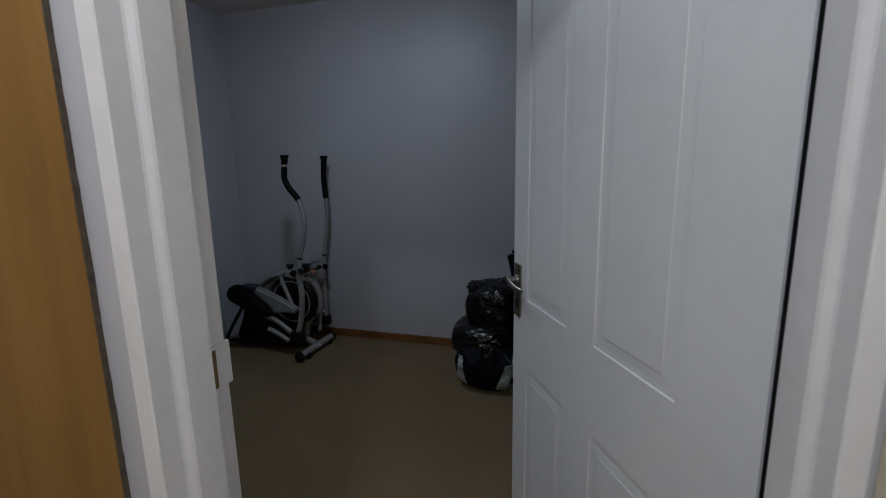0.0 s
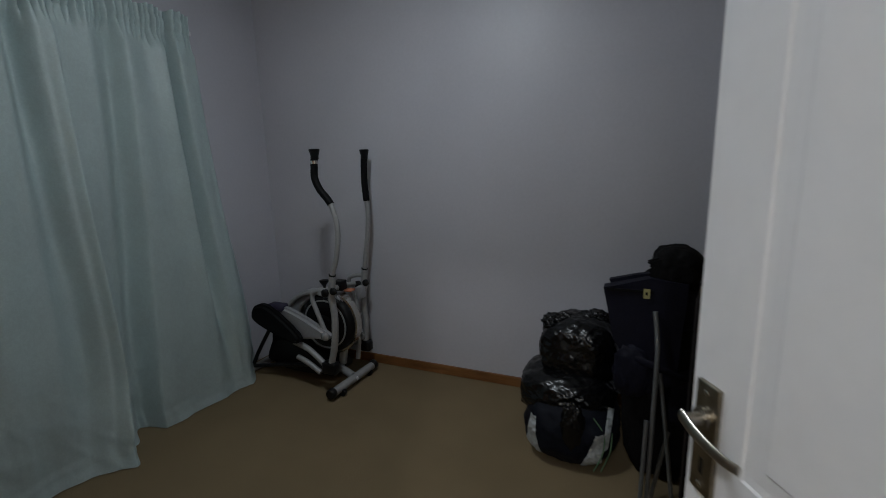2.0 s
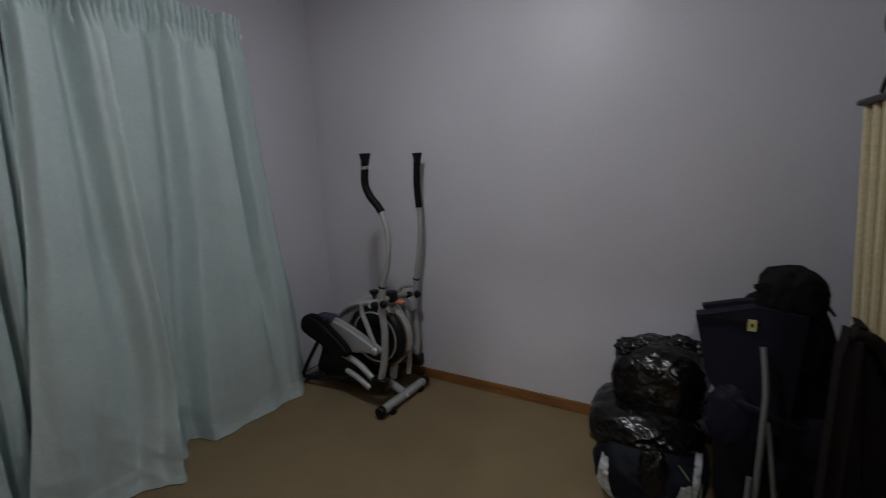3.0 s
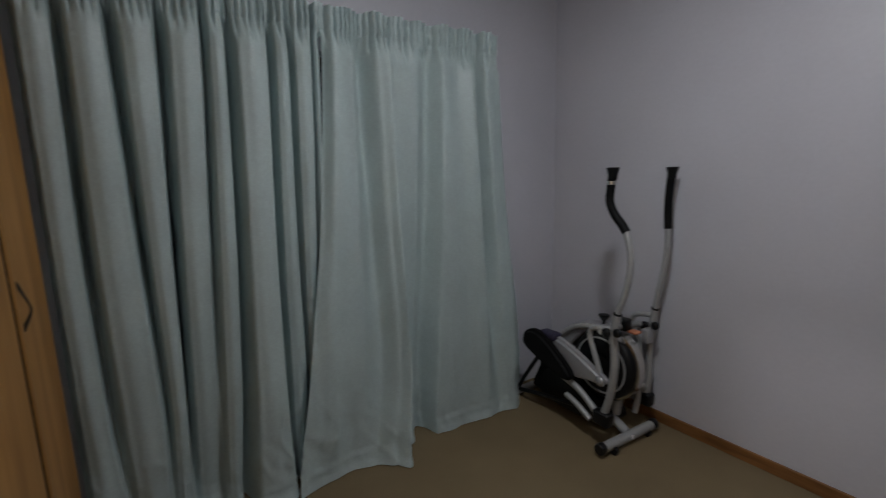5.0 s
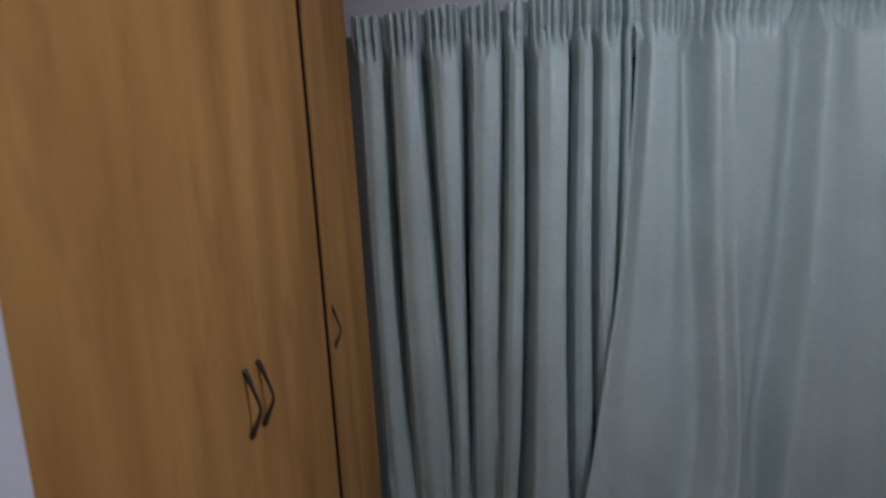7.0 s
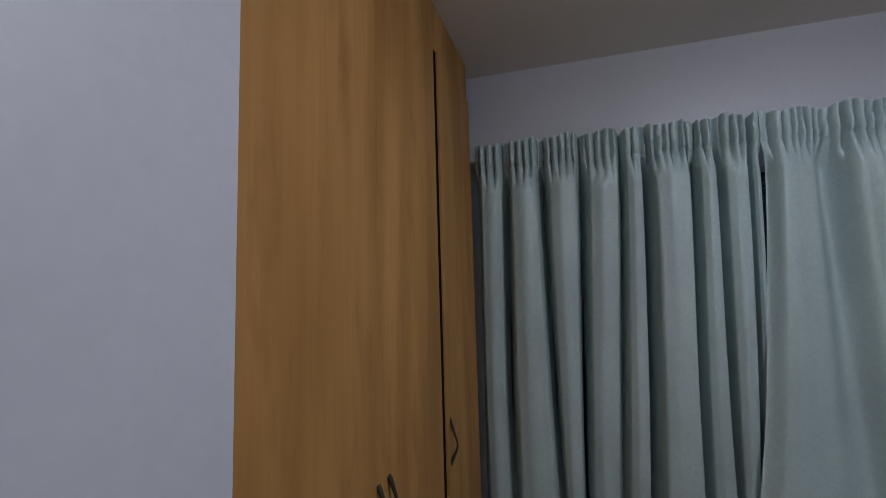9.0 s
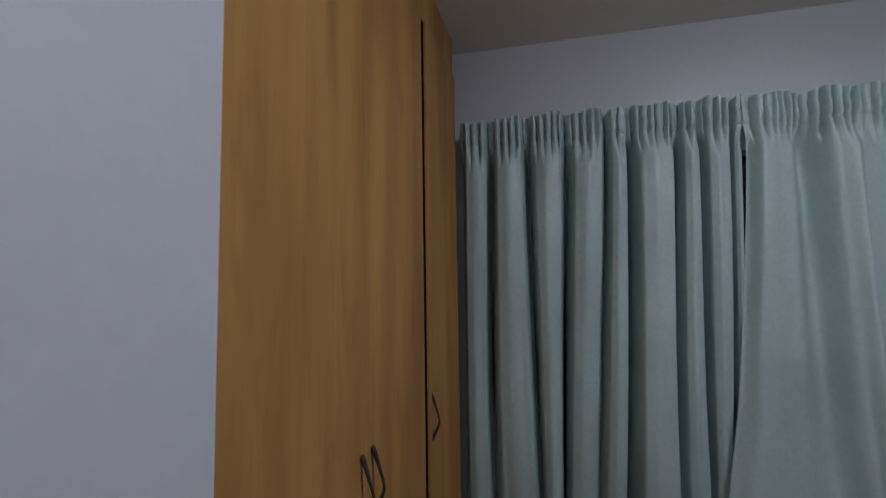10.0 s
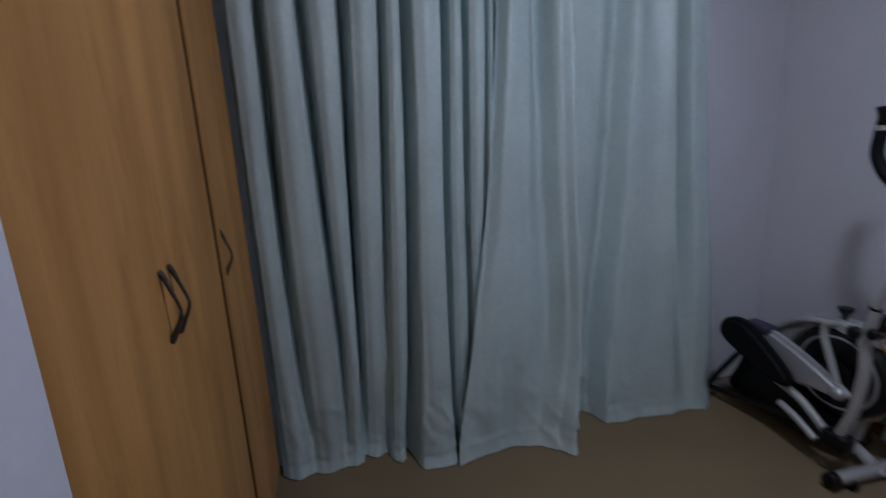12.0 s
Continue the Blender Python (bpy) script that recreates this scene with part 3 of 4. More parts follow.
RIGHT_FAR = [
    (2.075, 2.060, 2.040, 2.060, -2.618, -2.650, -2.690, -2.725), (2.180, 2.150, 2.090, 2.085, -2.690, -2.705, -2.715, -2.700), (2.240, 2.215, 2.165, 2.120, -2.596, -2.590, -2.580, -2.581), (2.335, 2.350, 2.335, 2.325, -2.632, -2.606, -2.586, -2.574),
    (2.425, 2.465, 2.490, 2.490, -2.586, -2.582, -2.562, -2.552), (2.464, 2.516, 2.558, 2.580, -2.730, -2.700, -2.620, -2.560), (2.515, 2.570, 2.620, 2.635, -2.594, -2.580, -2.556, -2.542), (2.612, 2.655, 2.685, 2.678, -2.604, -2.592, -2.552, -2.530), (2.630, 2.740, 2.850, 2.870, -2.700, -2.700, -2.700, -2.700)]
curtain(folded(LEFT_HOLLOWS), 1, "sage green damask curtain with a gathered heading, closed", 0.5, 14)
curtain(RIGHT_NEAR + RIGHT_FAR, 2, "sage green damask curtain, its hem dragging on the carpet", 0.3, 28)
track = thing("curtain_rail", (-2.70, 1.63, 2.150), "white curtain rail behind the gathered headings", "curtain rail")
part("rail", boxed(-0.055, -0.015, -1.09, 1.07, -0.012, 0.012, bevel=0.002), FRAME_PAINT, track)
for y in (-0.9, 0.25, 0.9):
    part("bracket", boxed(-0.062, -0.055, y - 0.012, y + 0.012, -0.03, 0.03), FRAME_PAINT, track)

# ------------------------------------------------------------------ elliptical trainer
YL, YC, YR = 2.76, 2.97, 3.14
trainer = thing("elliptical_trainer", (-2.2, YC, 0), "silver elliptical trainer with black foam grips, in the corner", "exercise machine")
tr = trainer.matrix_basis.inverted()


def tpart(name, bm, mat, label="", parent=None, smooth=True):
    bm.transform(tr)
    return part(name, bm, mat, parent or trainer, label, smooth)


def moulded(pts, thick, y, soft):
    """A plate with a smooth closed outline and rounded rims."""
    n = len(pts)
    way = []
    for i in range(n):
        a, b, c, d = (Vector((*pts[(i + j) % n], 0)) for j in (-1, 0, 1, 2))
        for k in range(4):
            t = k / 4
            q = 0.5 * ((2 * b) + (c - a) * t + (2 * a - 5 * b + 4 * c - d) * t * t + (3 * b - a - 3 * c + d) * t ** 3)
            way.append((q.x, q.y))
    bm = outline_plate(bmesh.new(), way, thick, Matrix.Translation((0, y, 0)))
    rims = [e for e in bm.edges if any(len(q.verts) > 4 for q in e.link_faces)]
    bmesh.ops.bevel(bm, geom=rims, offset=soft, segments=3, affect="EDGES")
    return bm


def at(y, ps):
    return [(x, y, z) for x, z in ps]


# stabilisers
tpart("front_stabiliser", tubed([(-1.898, 2.70, 0.045), (-1.880, 3.10, 0.045)], 0.026, 16, False), SILVER)
for y0, y1 in ((2.668, 2.706), (3.094, 3.132)):
    x = -1.900 + (y0 - 2.67) * 0.045
    tpart("end_cap", tubed([(x, y0, 0.045), (x, y0 + 0.006, 0.045), (x, y1 - 0.004, 0.045), (x, y1, 0.045)], lambda t: 0.026 + 0.006 * math.sin(math.pi * min(1, max(0, t)) * 0.8 + 0.3), 16, False), BLACK, "black plastic end cap")
for y in (2.76, 3.05):
    tpart("castor", lathed([(0.012, -0.012), (0.022, -0.010), (0.022, 0.010), (0.012, 0.012)], Matrix.Translation((-1.872, y, 0.022)) @ Matrix.Rotation(radians(90), 4, "X"), 16), BLACK)
tpart("rear_stabiliser", tubed([(-2.64, 2.75, 0.035), (-2.64, 3.12, 0.035)], 0.024, 14, False), SILVER)
tpart("rear_cap", tubed([(-2.64, 2.725, 0.035), (-2.64, 2.755, 0.035)], 0.028, 14, False), BLACK)
tpart("rear_cap", tubed([(-2.64, 3.115, 0.035), (-2.64, 3.145, 0.035)], 0.028, 14, False), BLACK)
# spine of the frame
tpart("main_beam", tubed([(-1.90, 2.91, 0.055), (-2.05, 2.94, 0.085), (-2.35, YC, 0.10), (-2.64, YC, 0.05)], 0.025, 12), SILVER)
tpart("front_post", tubed(at(YC, [(-2.02, 0.10), (-1.99, 0.30), (-2.02, 0.50), (-2.06, 0.60)]), 0.026, 12), SILVER)
tpart("rear_arch", tubed(at(YC - 0.06, [(-2.44, 0.36), (-2.38, 0.47), (-2.27, 0.555), (-2.15, 0.585), (-2.05, 0.575)]), 0.016, 10), SILVER)
# flywheel housing
hub = Matrix.Translation((-2.08, YC, 0.385)) @ Matrix.Rotation(radians(90), 4, "X")
housing = tpart("housing", lathed([(0.10, -0.075), (0.175, -0.070), (0.198, -0.045), (0.200, 0.0), (0.198, 0.045), (0.175, 0.070), (0.10, 0.075)], hub, 40), BLACK)
tpart("flywheel_ring", lathed([(0.200, -0.030), (0.212, -0.026), (0.212, 0.026), (0.200, 0.030)], hub, 40), CHROME, "polished flywheel rim", housing)
tpart("trim_ring", lathed([(0.152, 0.071), (0.152, 0.077), (0.161, 0.077), (0.161, 0.068)], hub, 40), SILVER, "", housing)
tpart("hub_cap", lathed([(0.0, 0.090), (0.045, 0.088), (0.060, 0.078), (0.060, 0.070)], hub, 24), BLACK, "", housing)
tpart("top_shell", moulded([(-2.43, 0.40), (-2.40, 0.47), (-2.32, 0.545), (-2.22, 0.590), (-2.10, 0.600), (-2.02, 0.592), (-1.97, 0.560), (-1.96, 0.525), (-2.06, 0.560), (-2.17, 0.548), (-2.26, 0.495), (-2.31, 0.42), (-2.33, 0.34)], 0.10, YC, 0.008), SHELL, "silver plastic cover over the flywheel")
tpart("chain_guard", moulded([(-2.42, 0.38), (-2.33, 0.34), (-2.28, 0.25), (-2.18, 0.18), (-2.05, 0.14), (-2.02, 0.05), (-2.22, 0.045), (-2.46, 0.06), (-2.52, 0.18), (-2.50, 0.32)], 0.21, YC, 0.016), BLACK)
for y in (2.80, 3.10):
    tpart("rear_strut", tubed([(-2.64, y, 0.05), (-2.57, y, 0.17), (-2.44, y, 0.36)], 0.013, 10), BLACK)
    tpart("rear_strut", tubed([(-2.62, y, 0.055), (-2.40, y, 0.10), (-2.16, y, 0.14)], 0.013, 10), BLACK)
tpart("rear_guard", moulded([(-2.62, 0.06), (-2.58, 0.17), (-2.50, 0.33), (-2.42, 0.36), (-2.40, 0.20), (-2.42, 0.06), (-2.52, 0.045)], 0.05, YC - 0.03, 0.010), BLACK, "black plastic rear guard")
tpart("rear_cover", moulded([(-2.50, 0.09), (-2.48, 0.20), (-2.40, 0.27), (-2.26, 0.23), (-2.15, 0.16), (-2.07, 0.09), (-2.14, 0.05), (-2.40, 0.05)], 0.06, 2.88, 0.010), BLACK, "black plastic rear cover")
tpart("label", lathed([(0.0, 0.0012), (0.012, 0.001), (0.012, 0.0)], Matrix.Translation((-1.862, 2.90, 0.052)) @ Matrix.Rotation(radians(75), 4, "Y"), 16), FRAME_PAINT, "small round white sticker")
# levers
for name, y, grip, bar, sleeve, arm in (
        ("near", YL, [(-1.944, 1.455), (-1.949, 1.41), (-1.953, 1.373), (-1.955, 1.311), (-1.926, 1.250), (-1.884, 1.204), (-1.858, 1.169)], [(-1.860, 1.172), (-1.835, 1.098), (-1.826, 1.026), (-1.831, 0.949), (-1.852, 0.853), (-1.889, 0.750), (-1.903, 0.66)], [(-1.886, 0.755), (-1.908, 0.602)], [(-1.906, 0.64), (-1.896, 0.56), (-1.892, 0.474), (-1.908, 0.324), (-1.945, 0.19)]),
        ("far", YR, [(-1.867, 1.451), (-1.870, 1.425), (-1.875, 1.361), (-1.878, 1.291), (-1.876, 1.224), (-1.871, 1.152)], [(-1.871, 1.155), (-1.867, 1.067), (-1.872, 0.992), (-1.886, 0.891), (-1.906, 0.784), (-1.922, 0.675)], [(-1.918, 0.704), (-1.936, 0.552)], [(-1.932, 0.577), (-1.942, 0.469), (-1.934, 0.320), (-1.949, 0.185)])):
    lever = tpart("handlebar", tubed(at(y, bar), 0.0155, 12), SILVER)
    tpart("foam_grip", tubed(at(y, grip), 0.0205, 12), RUBBER, "black foam hand grip", lever)
    gx, gz = grip[0]
    tpart("grip_end", lathed([(0.019, -0.030), (0.0215, -0.028), (0.022, -0.010), (0.029, 0.016), (0.031, 0.024), (0.027, 0.028)], Matrix.Translation((gx, y, gz - 0.008)), 16), BLACK, "", lever)
    if name == "near":
        tpart("ring", lathed([(0.0213, 0), (0.0215, 0.018)], Matrix.Translation((-1.949, y, 1.393)), 16), CHROME, "bare metal ring", lever)
    tpart("sleeve", tubed(at(y, sleeve), 0.0205, 12, False), SILVER, "", lever)
    sx, sz = sleeve[0]
    tpart("collar", tubed(at(y, [(sx + 0.001, sz + 0.006), (sx - 0.001, sz - 0.002)]), 0.0215, 12, False), BLACK, "", lever)
    tpart("arm", tubed(at(y, arm), 0.0205, 12), SILVER)
    ex, ez = arm[-1]
    joint = bmesh.new()
    box(joint, ex - 0.055, ex + 0.045, y - 0.030, y + 0.030, ez - 0.055, ez + 0.020, bevel=0.012)
    tpart("pivot_boot", joint, BLACK, "black plastic pivot cover")
    # pedal, its bar and support tubes
    inner = y + 0.005
    dz = 0.0 if name == "near" else -0.14
    tpart("pedal_tube", tubed(at(inner, [(-2.22, 0.300 + dz * 0.6), (-2.12, 0.268 + dz * 0.5), (-2.04, 0.215 + dz * 0.3), (-1.985, 0.17)]), 0.0185, 12), SILVER)
    pedal = tpart("pedal", moulded([(-2.40, 0.500 + dz), (-2.30, 0.522 + dz), (-2.16, 0.482 + dz), (-2.04, 0.428 + dz), (-1.965, 0.392 + dz), (-1.942, 0.368 + dz), (-1.968, 0.346 + dz), (-2.06, 0.340 + dz), (-2.18, 0.330 + dz), (-2.34, 0.420 + dz)], 0.055, y + 0.02, 0.016), SHELL, "silver plastic pedal arm")
    tpart("foot_pad", moulded([(-2.510, 0.465 + dz), (-2.478, 0.518 + dz), (-2.410, 0.540 + dz), (-2.330, 0.512 + dz), (-2.230, 0.445 + dz), (-2.150, 0.378 + dz), (-2.130, 0.335 + dz), (-2.175, 0.312 + dz), (-2.290, 0.335 + dz), (-2.420, 0.382 + dz), (-2.492, 0.418 + dz)], 0.060, y - 0.030, 0.018), RUBBER, "black ribbed foot pad", pedal)
    wedge = boxed(-2.40, -2.28, y - 0.02, y + 0.05, 0.492 + dz, 0.536 + dz, bevel=0.012)
    tpart("pad_trim", wedge, PURPLE, "violet plastic trim", pedal)
    tpart("pivot_knob", lathed([(0.029, 0), (0.028, 0.008), (0.023, 0.016), (0.014, 0.021), (0.004, 0.023)], Matrix.Translation((-1.962, y - 0.012, 0.376 + dz)) @ Matrix.Rotation(radians(90), 4, "X"), 18), CAP, "bright pivot cap", pedal)
    tpart("link_rod", tubed(at(y + 0.025, [(-1.925, 0.650), (-1.99, 0.650), (-2.055, 0.630), (-2.068, 0.585), (-2.045, 0.521), (-1.990, 0.385)]), 0.0145, 10), SILVER)
    tpart("adjust_knob", lathed([(0.010, 0), (0.024, 0.006), (0.026, 0.022), (0.020, 0.028)], Matrix.Translation((sx - 0.045, y - 0.005, sz - 0.105)) @ Matrix.Rotation(radians(90), 4, "X"), 16), BLACK)
    tpart("adjust_knob", lathed([(0.010, 0), (0.022, 0.005), (0.022, 0.018), (0.016, 0.024)], Matrix.Translation((sx + 0.022, y - 0.02, sz - 0.085)) @ Matrix.Rotation(radians(90), 4, "X"), 16), BLACK)
tpart("support_tube", tubed(at(YL, [(-2.20, 0.205), (-2.12, 0.175), (-2.03, 0.125)]), 0.017, 10), SILVER)
tpart("cross_tube", tubed([(-1.985, YL, 0.640), (-1.99, YC, 0.625), (-1.985, YR, 0.60)], 0.017, 10), SILVER)
tpart("inner_tube", tubed(at(3.03, [(-2.03, 0.56), (-1.985, 0.47), (-1.945, 0.363), (-1.924, 0.250), (-1.94, 0.12)]), 0.016, 10), SILVER)
tpart("display", boxed(-2.02, -1.955, 2.93, 2.99, 0.605, 0.668, bevel=0.006), BLACK, "small black display box")
tpart("warning_label", boxed(-1.952, -1.900, 2.945, 2.995, 0.600, 0.612, bevel=0.002), ORANGE, "orange warning sticker")
tpart("cable_box", boxed(-1.945, -1.905, 3.06, 3.12, 0.52, 0.60, bevel=0.006), SHELL)
tpart("tension_knob", lathed([(0.008, 0), (0.008, 0.022), (0.014, 0.034), (0.030, 0.058), (0.029, 0.066), (0.02, 0.068)], Matrix.Translation((-2.12, YC, 0.588)), 16), BLACK, "black tension knob")

# ------------------------------------------------------------------ bags by the far wall
sport = thing("sports_bag", (-0.52, 2.765, 0), "dark blue sports bag with pale grey patches, on the carpet", "bag")
part("body", lump(bmesh.new(), (0, 0, 0.15), (0.210, 0.22, 0.155), 0.06, 2.5, 3, 2.7, 5, 0.0, 0.015), SPORT, sport, "", True)


def patch(source, inside, lift, name, mat, parent, label):
    """A sewn-on piece: the faces of a soft body that pass the test, raised a little."""
    bm = source.copy()
    bmesh.ops.delete(bm, geom=[q for q in bm.faces if not inside(q.calc_center_median())], context="FACES")
    bm.normal_update()
    for w in bm.verts:
        w.co += w.normal * lift
    return part(name, bm, mat, parent, label, True)


BAG = lump(bmesh.new(), (0, 0, 0.15), (0.210, 0.22, 0.155), 0.06, 2.5, 3, 2.7, 7, 0.0, 0.015)
wob = lambda q: 0.006 * noise.noise(q * 18)
# a crescent at one end, a broad tapering flash and a narrow one at the other
patch(BAG, lambda q: q.y < -0.03 and 0.02 < q.z < 0.235 and q.x > -0.215 and q.x < -0.105 - 0.30 * abs(q.z - 0.06) + 0.25 * max(0.0, q.z - 0.15) + wob(q) and q.x > -0.185 - 0.35 * max(0.0, 0.10 - q.z) + 0.18 * max(0.0, q.z - 0.10), 0.003, "side_patch", GREYPATCH, sport, "pale grey creased patch")
patch(BAG, lambda q: q.y < -0.06 and 0.012 < q.z < 0.205 and 0.055 + 0.36 * q.z + wob(q) < q.x < 0.150 + 0.06 * q.z + 0.5 * wob(q), 0.003, "side_patch", GREYPATCH, sport, "pale grey creased patch")
patch(BAG, lambda q: q.y < -0.02 and 0.12 < q.z < 0.27 and 0.150 + 0.06 * q.z + 0.3 * wob(q) < q.x < 0.176 + 0.10 * (q.z - 0.12), 0.003, "side_patch", GREYPATCH, sport, "narrow pale grey patch")
BAG.free()
part("piping", tubed([(0.125, -0.205, 0.03), (0.160, -0.196, 0.12), (0.160, -0.180, 0.20), (0.115, -0.172, 0.265)], 0.003, 8), GREEN, sport, "thin green piping", True)
part("piping", tubed([(0.155, -0.195, 0.03), (0.188, -0.170, 0.12), (0.192, -0.150, 0.20)], 0.003, 8), GREEN, sport, "thin green piping", True)

bin_bag = thing("bin_bag", (-0.52, 2.90, 0.235), "knotted shiny black bin bag, resting on the sports bag", "bin bag")
bb = bmesh.new()
lump(bb, (-0.03, -0.06, 0.045), (0.222, 0.225, 0.122), 0.05, 2.6, 5, 2.6, 6, None, 0.018)
part("lower_bulge", bb, BIN, bin_bag, "", True)
bb = bmesh.new()
lump(bb, (0.01, -0.01, 0.230), (0.180, 0.17, 0.165), 0.06, 2.6, 9, 2.8, 6, None, 0.020)
part("upper_bulge", bb, BIN, bin_bag, "", True)
for k, (x, z, w) in enumerate(((-0.105, 0.366, 0.044), (-0.062, 0.384, 0.034), (-0.010, 0.362, 0.046), (0.040, 0.376, 0.042), (0.085, 0.378, 0.046), (0.130, 0.362, 0.042))):
    part("gathered_top", lump(bmesh.new(), (x, -0.06 + 0.02 * k, z), (w * 1.2, w * 1.1, w * 0.8), 0.24, 2.2, 20 + k, 2.0, 5, None, 0.06), BIN, bin_bag, "", True)
part("torn_tail", lump(bmesh.new(), (0.03, -0.335, -0.020), (0.048, 0.035, 0.105), 0.18, 2.4, 31, 2.0, 5, None, 0.03), BIN, bin_bag, "", True)

chair = thing("folded_camp_chair", (-0.22, 2.56, 0), "folded navy camp chair with grey steel legs, leaning on the rucksack", "camp chair")
seat = bmesh.new()
outline_plate(seat, [(-0.165, 0.875), (0.01, 0.925), (0.14, 0.91), (0.12, 0.50), (0.02, 0.44), (-0.05, 0.56), (-0.12, 0.66)], 0.06, Matrix.Translation((0, 0.03, 0)))
bmesh.ops.subdivide_edges(seat, edges=seat.edges[:], cuts=3, use_grid_fill=True)
bmesh.ops.triangulate(seat, faces=[q for q in seat.faces if len(q.verts) > 4])
for w in seat.verts:
    w.co.y += 0.02 * noise.noise(w.co * 7)
part("folded_seat", seat, NAVY, chair, "slack navy nylon seat", True)
fold = outline_plate(bmesh.new(), [(-0.148, 0.892), (-0.05, 0.918), (0.05, 0.936), (0.125, 0.925), (0.120, 0.72), (-0.02, 0.70), (-0.10, 0.76)], 0.03, Matrix.Translation((0, 0.085, 0)))
bmesh.ops.subdivide_edges(fold, edges=fold.edges[:], cuts=3, use_grid_fill=True)
for w in fold.verts:
    w.co.y += 0.012 * noise.noise(w.co * 9)
part("folded_back", fold, NAVY, chair, "slack navy nylon back", True)
part("hanging_pocket", lump(bmesh.new(), (-0.045, -0.012, 0.535), (0.062, 0.022, 0.095), 0.14, 2.6, 52, 2.6, 4, None, 0.06), NAVY, chair, "crumpled navy pocket", True)
part("hem_band", boxed(-0.150, 0.02, -0.008, -0.002, 0.866, 0.876), BLACKCLOTH, chair)
part("tag", boxed(-0.016, 0.008, -0.012, -0.008, 0.846, 0.884), YELLOW, chair, "small yellow woven tag")
part("tag_mark", boxed(-0.008, 0.000, -0.0135, -0.0121, 0.860, 0.872), BLACKCLOTH, chair)
for ps, r in (([(0.030, -0.02, 0.80), (0.044, -0.035, 0.68), (0.046, -0.05, 0.55), (0.040, -0.07, 0.0)], 0.0095), ([(0.060, -0.03, 0.55), (0.085, -0.05, 0.38), (0.135, -0.08, 0.0)], 0.008), ([(0.022, -0.07, 0.36), (0.015, -0.085, 0.0)], 0.0085), ([(0.105, -0.02, 0.30), (0.052, -0.06, 0.0)], 0.0085)):
    part("leg", tubed(ps, r, 10), STEEL, chair, "grey painted steel tube", True)
part("strap", tubed([(-0.06, -0.02, 0.60), (0.04, -0.045, 0.585), (0.13, -0.03, 0.545), (0.17, -0.01, 0.53)], 0.015, 8, flat=0.25), NAVY, chair, "", True)
part("strap_end", tubed([(-0.05, -0.02, 0.60), (-0.075, -0.03, 0.54), (-0.06, -0.035, 0.49)], 0.014, 8, flat=0.3), NAVY, chair, "", True)

ruck = thing("rucksack", (-0.10, 2.76, 0), "tall black hiking rucksack standing upright", "rucksack")
part("body", lump(bmesh.new(), (-0.03, -0.02, 0.455), (0.165, 0.15, 0.465), 0.05, 3, 41, 3.2, 5, 0.0), BLACKCLOTH, ruck, "", True)
hood = bmesh.new()
lump(hood, (-0.018, -0.10, 0.955), (0.088, 0.085, 0.082), 0.09, 2.2, 44, 3.6, 5, None, 0.012)
for w in hood.verts:
    w.co.z -= 0.25 * max(0.0, w.co.x - 0.01) + 0.12 * max(0.0, -0.05 - w.co.x)
part("hood", hood, BLACKCLOTH, ruck, "buckled top flap", True)
flap = outline_plate(bmesh.new(), [(-0.135, 0.985), (-0.085, 1.005), (-0.045, 1.022), (-0.040, 0.925), (-0.100, 0.905), (-0.125, 0.940), (-0.108, 0.968)], 0.030, Matrix.Translation((0, -0.165, 0)))
bmesh.ops.bevel(flap, geom=flap.edges[:], offset=0.008, segments=2, affect="EDGES")
part("hood_flap", flap, BLACKCLOTH, ruck, "loose corner of the top flap", True)
part("front_pocket", lump(bmesh.new(), (0.0, -0.15, 0.80), (0.065, 0.03, 0.09), 0.08, 3, 47, 3.0, 4), NAVY, ruck, "navy front pocket", True)
part("side_pocket", lump(bmesh.new(), (0.06, -0.15, 0.42), (0.09, 0.03, 0.14), 0.08, 3, 48, 3.0, 4), NAVY, ruck, "", True)
part("strap", tubed([(0.055, -0.15, 0.97), (0.075, -0.14, 0.93), (0.095, -0.12, 0.90)], 0.005, 8), BLACK, ruck, "", True)

case = thing("leather_case", (0.0, 2.06, 0), "dark brown leather case leaning in the corner", "case")
cs = bmesh.new()
outline_plate(cs, [(-0.10, 0.0), (-0.095, 1.0), (-0.08, 1.05), (-0.05, 1.04), (-0.01, 0.95), (0.030, 0.85), (0.040, 0.75), (0.040, 0.0)], 0.12, Matrix.Translation((0, 0.06, 0)))
bmesh.ops.bevel(cs, geom=cs.edges[:], offset=0.025, segments=3, affect="EDGES")
part("body", cs, BROWN, case, "", True)
part("edge_band", tubed([(-0.085, 0.004, 1.035), (-0.045, 0.004, 1.02), (0.000, 0.004, 0.935), (0.030, 0.004, 0.845), (0.037, 0.004, 0.72), (0.037, 0.004, 0.05)], 0.013, 8, flat=0.6), BAND, case, "lighter brown leather edge", True)

# ------------------------------------------------------------------ ticking panel with a dark rail, and the iron stand on it
SCREEN_A, SCREEN_B = Vector((0.088, 3.00)), Vector((0.088, 1.97))
d2 = (SCREEN_B - SCREEN_A)
SLEN = d2.length
screen = thing("slatted_panel", (SCREEN_A.x, SCREEN_A.y, 0), "tall cream slatted screen under a dark wooden rail", "screen", turn=math.degrees(math.atan2(d2.y, d2.x)))
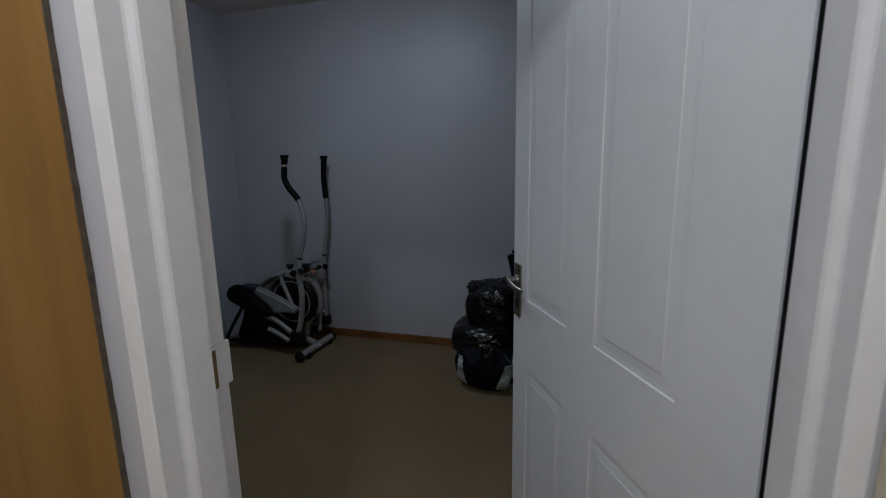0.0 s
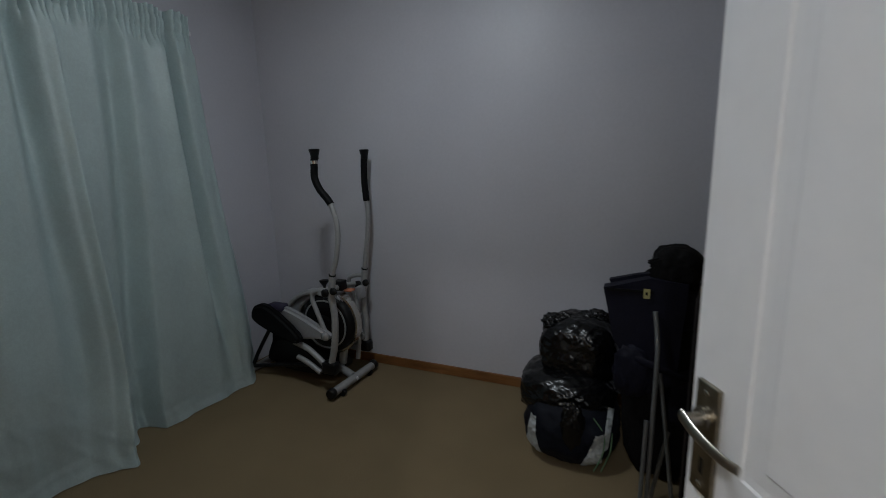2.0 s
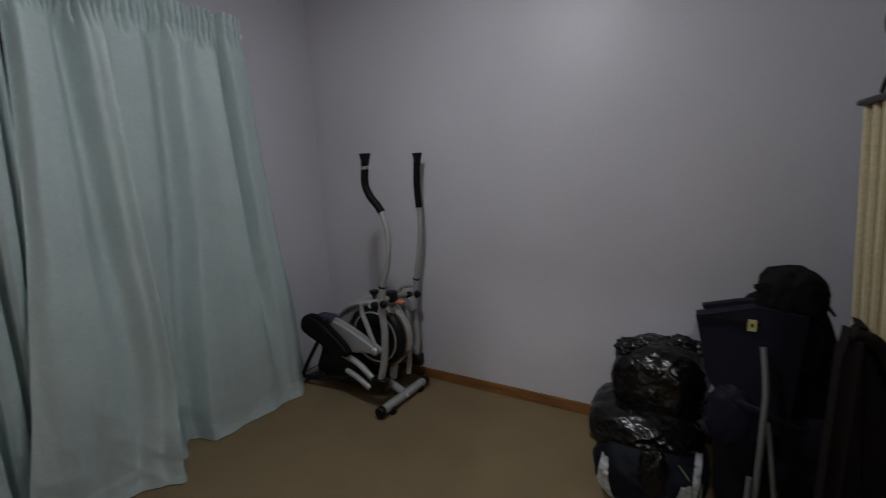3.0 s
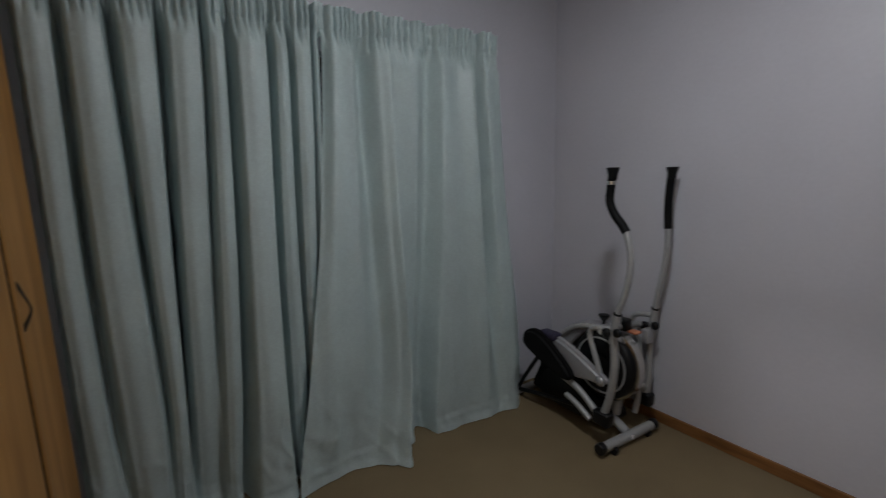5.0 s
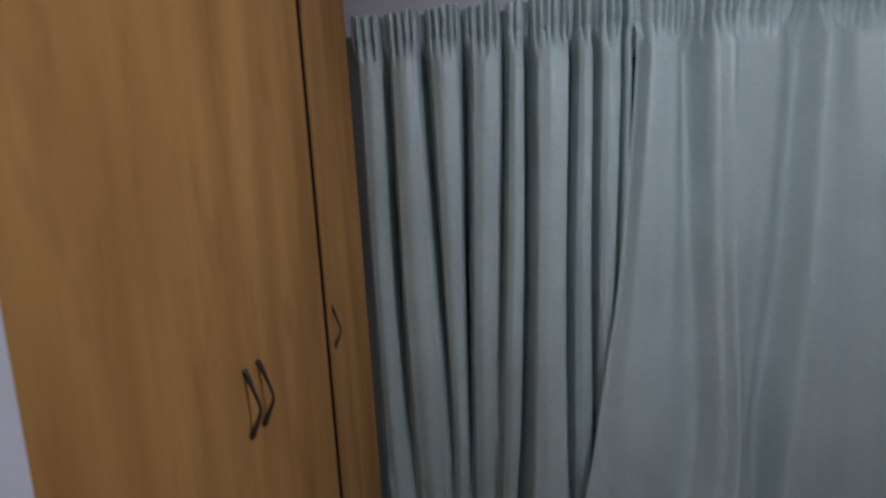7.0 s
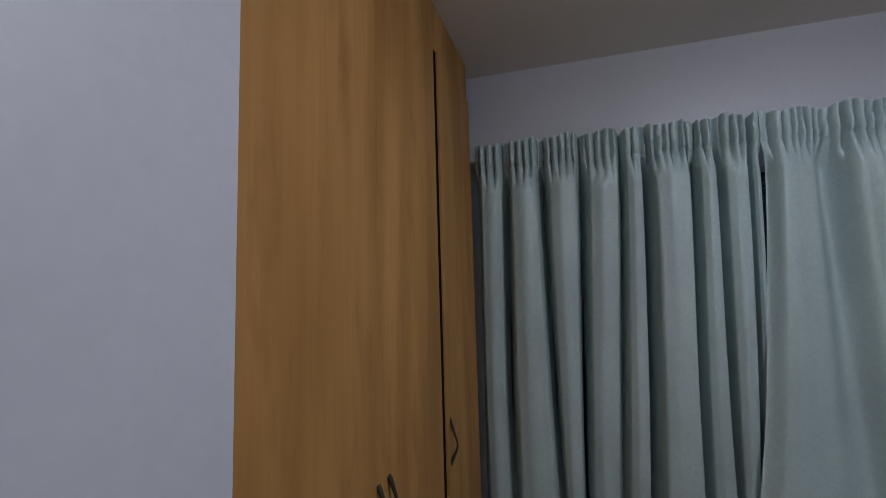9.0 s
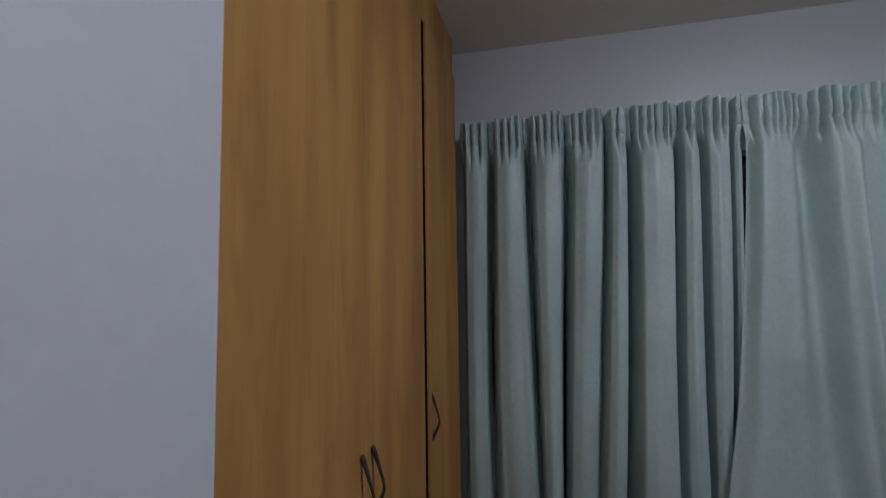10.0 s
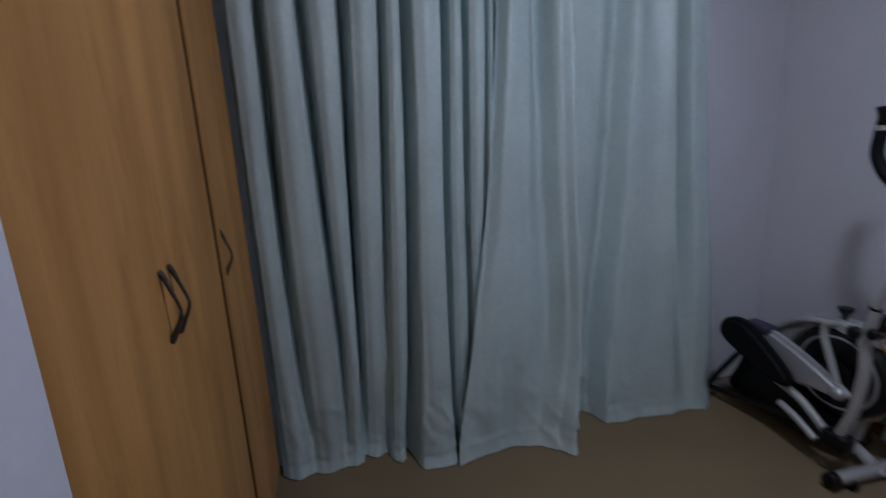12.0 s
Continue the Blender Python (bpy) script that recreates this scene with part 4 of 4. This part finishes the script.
# it leans, the foot standing further out than the rail
lean = Matrix.Translation((SCREEN_A.x, 0, 1.572)) @ Matrix.Rotation(radians(-3.3), 4, "Y") @ Matrix.Translation((-SCREEN_A.x, 0, -1.572))
screen.matrix_basis = lean @ screen.matrix_basis
part("rail", boxed(-0.03, SLEN, -0.034, 0.017, 1.556, 1.576, bevel=0.008), DARKWOOD, screen, "dark stained wooden top rail")
slat_mesh = None
n_slat = 10
for k in range(n_slat):
    x = 0.012 + k * (SLEN - 0.03) / (n_slat - 1)
    if slat_mesh is None:
        sb = bmesh.new()
        box(sb, -0.0075, 0.0075, -0.020, 0.003, 0.02, 1.556, bevel=0.004)
        ob = part("slat", sb, CREAM, screen, "", True)
        slat_mesh = ob.data
    else:
        ob = new("slat", slat_mesh)
        ob.parent = screen
    ob.location, ob.rotation_euler = (x, 0, 0), (0, 0, radians(3 * (-1) ** k))
part("backing", boxed(0.0, SLEN - 0.01, 0.0, 0.012, 0.02, 1.554), TAN, screen, "tan boards behind the slats")
part("foot_rail", boxed(-0.02, SLEN, -0.014, 0.014, -0.004, 0.03, bevel=0.004), DARKWOOD, screen)

stand = thing("iron_candle_stand", (0.085, 2.62, 1.577), "black wrought-iron scroll candle stand on the rail", "candle stand")
for k in range(5):
    a = 2 * math.pi * k / 5 + 0.75
    c, s = math.cos(a), math.sin(a)
    part("leg", tubed([(0.028 * c, 0.225 * s, 0.004), (0.027 * c, 0.185 * s, 0.036), (0.024 * c, 0.112 * s, 0.066), (0.014 * c, 0.020 * s, 0.076), (-0.012 * c, -0.014 * s, 0.092)], lambda t: 0.0065 + 0.004 * math.sin(math.pi * min(1.0, t * 1.2)), 8, flat=0.85), IRON, stand, "", True)
part("knot", lathed([(0.006, 0.056), (0.020, 0.066), (0.026, 0.082), (0.021, 0.098), (0.008, 0.110)], sides=14), IRON, stand, "", True)
for k in range(10):
    a = 2 * math.pi * k / 10 + 0.2
    c, s = math.cos(a), math.sin(a)
    part("loop", tubed([(0.010 * c, 0.010 * s, 0.080), (0.034 * c, 0.034 * s, 0.104), (0.060 * c, 0.060 * s, 0.148), (0.066 * c, 0.066 * s, 0.195), (0.050 * c, 0.050 * s, 0.245), (0.032 * c, 0.032 * s, 0.275)], 0.0042, 8), IRON, stand, "", True)
ring = [(0.032 * math.cos(a), 0.032 * math.sin(a), 0.275) for a in (2 * math.pi * k / 24 for k in range(25))]
part("ring", tubed(ring, 0.005, 8, False), IRON, stand, "", True)

dish = thing("glass_dish", (0.15, 2.36, 1.577), "smoky round glass dish standing on its edge", "dish")
part("plate", lathed([(0.0, 0.0), (0.055, 0.004), (0.080, 0.014), (0.082, 0.018), (0.077, 0.018), (0.053, 0.008), (0.0, 0.005)], Matrix.Translation((0, 0, 0.083)) @ Matrix.Rotation(radians(75), 4, "X") @ Matrix.Rotation(radians(-35), 4, "Y"), 32), SMOKE, dish, "", True)
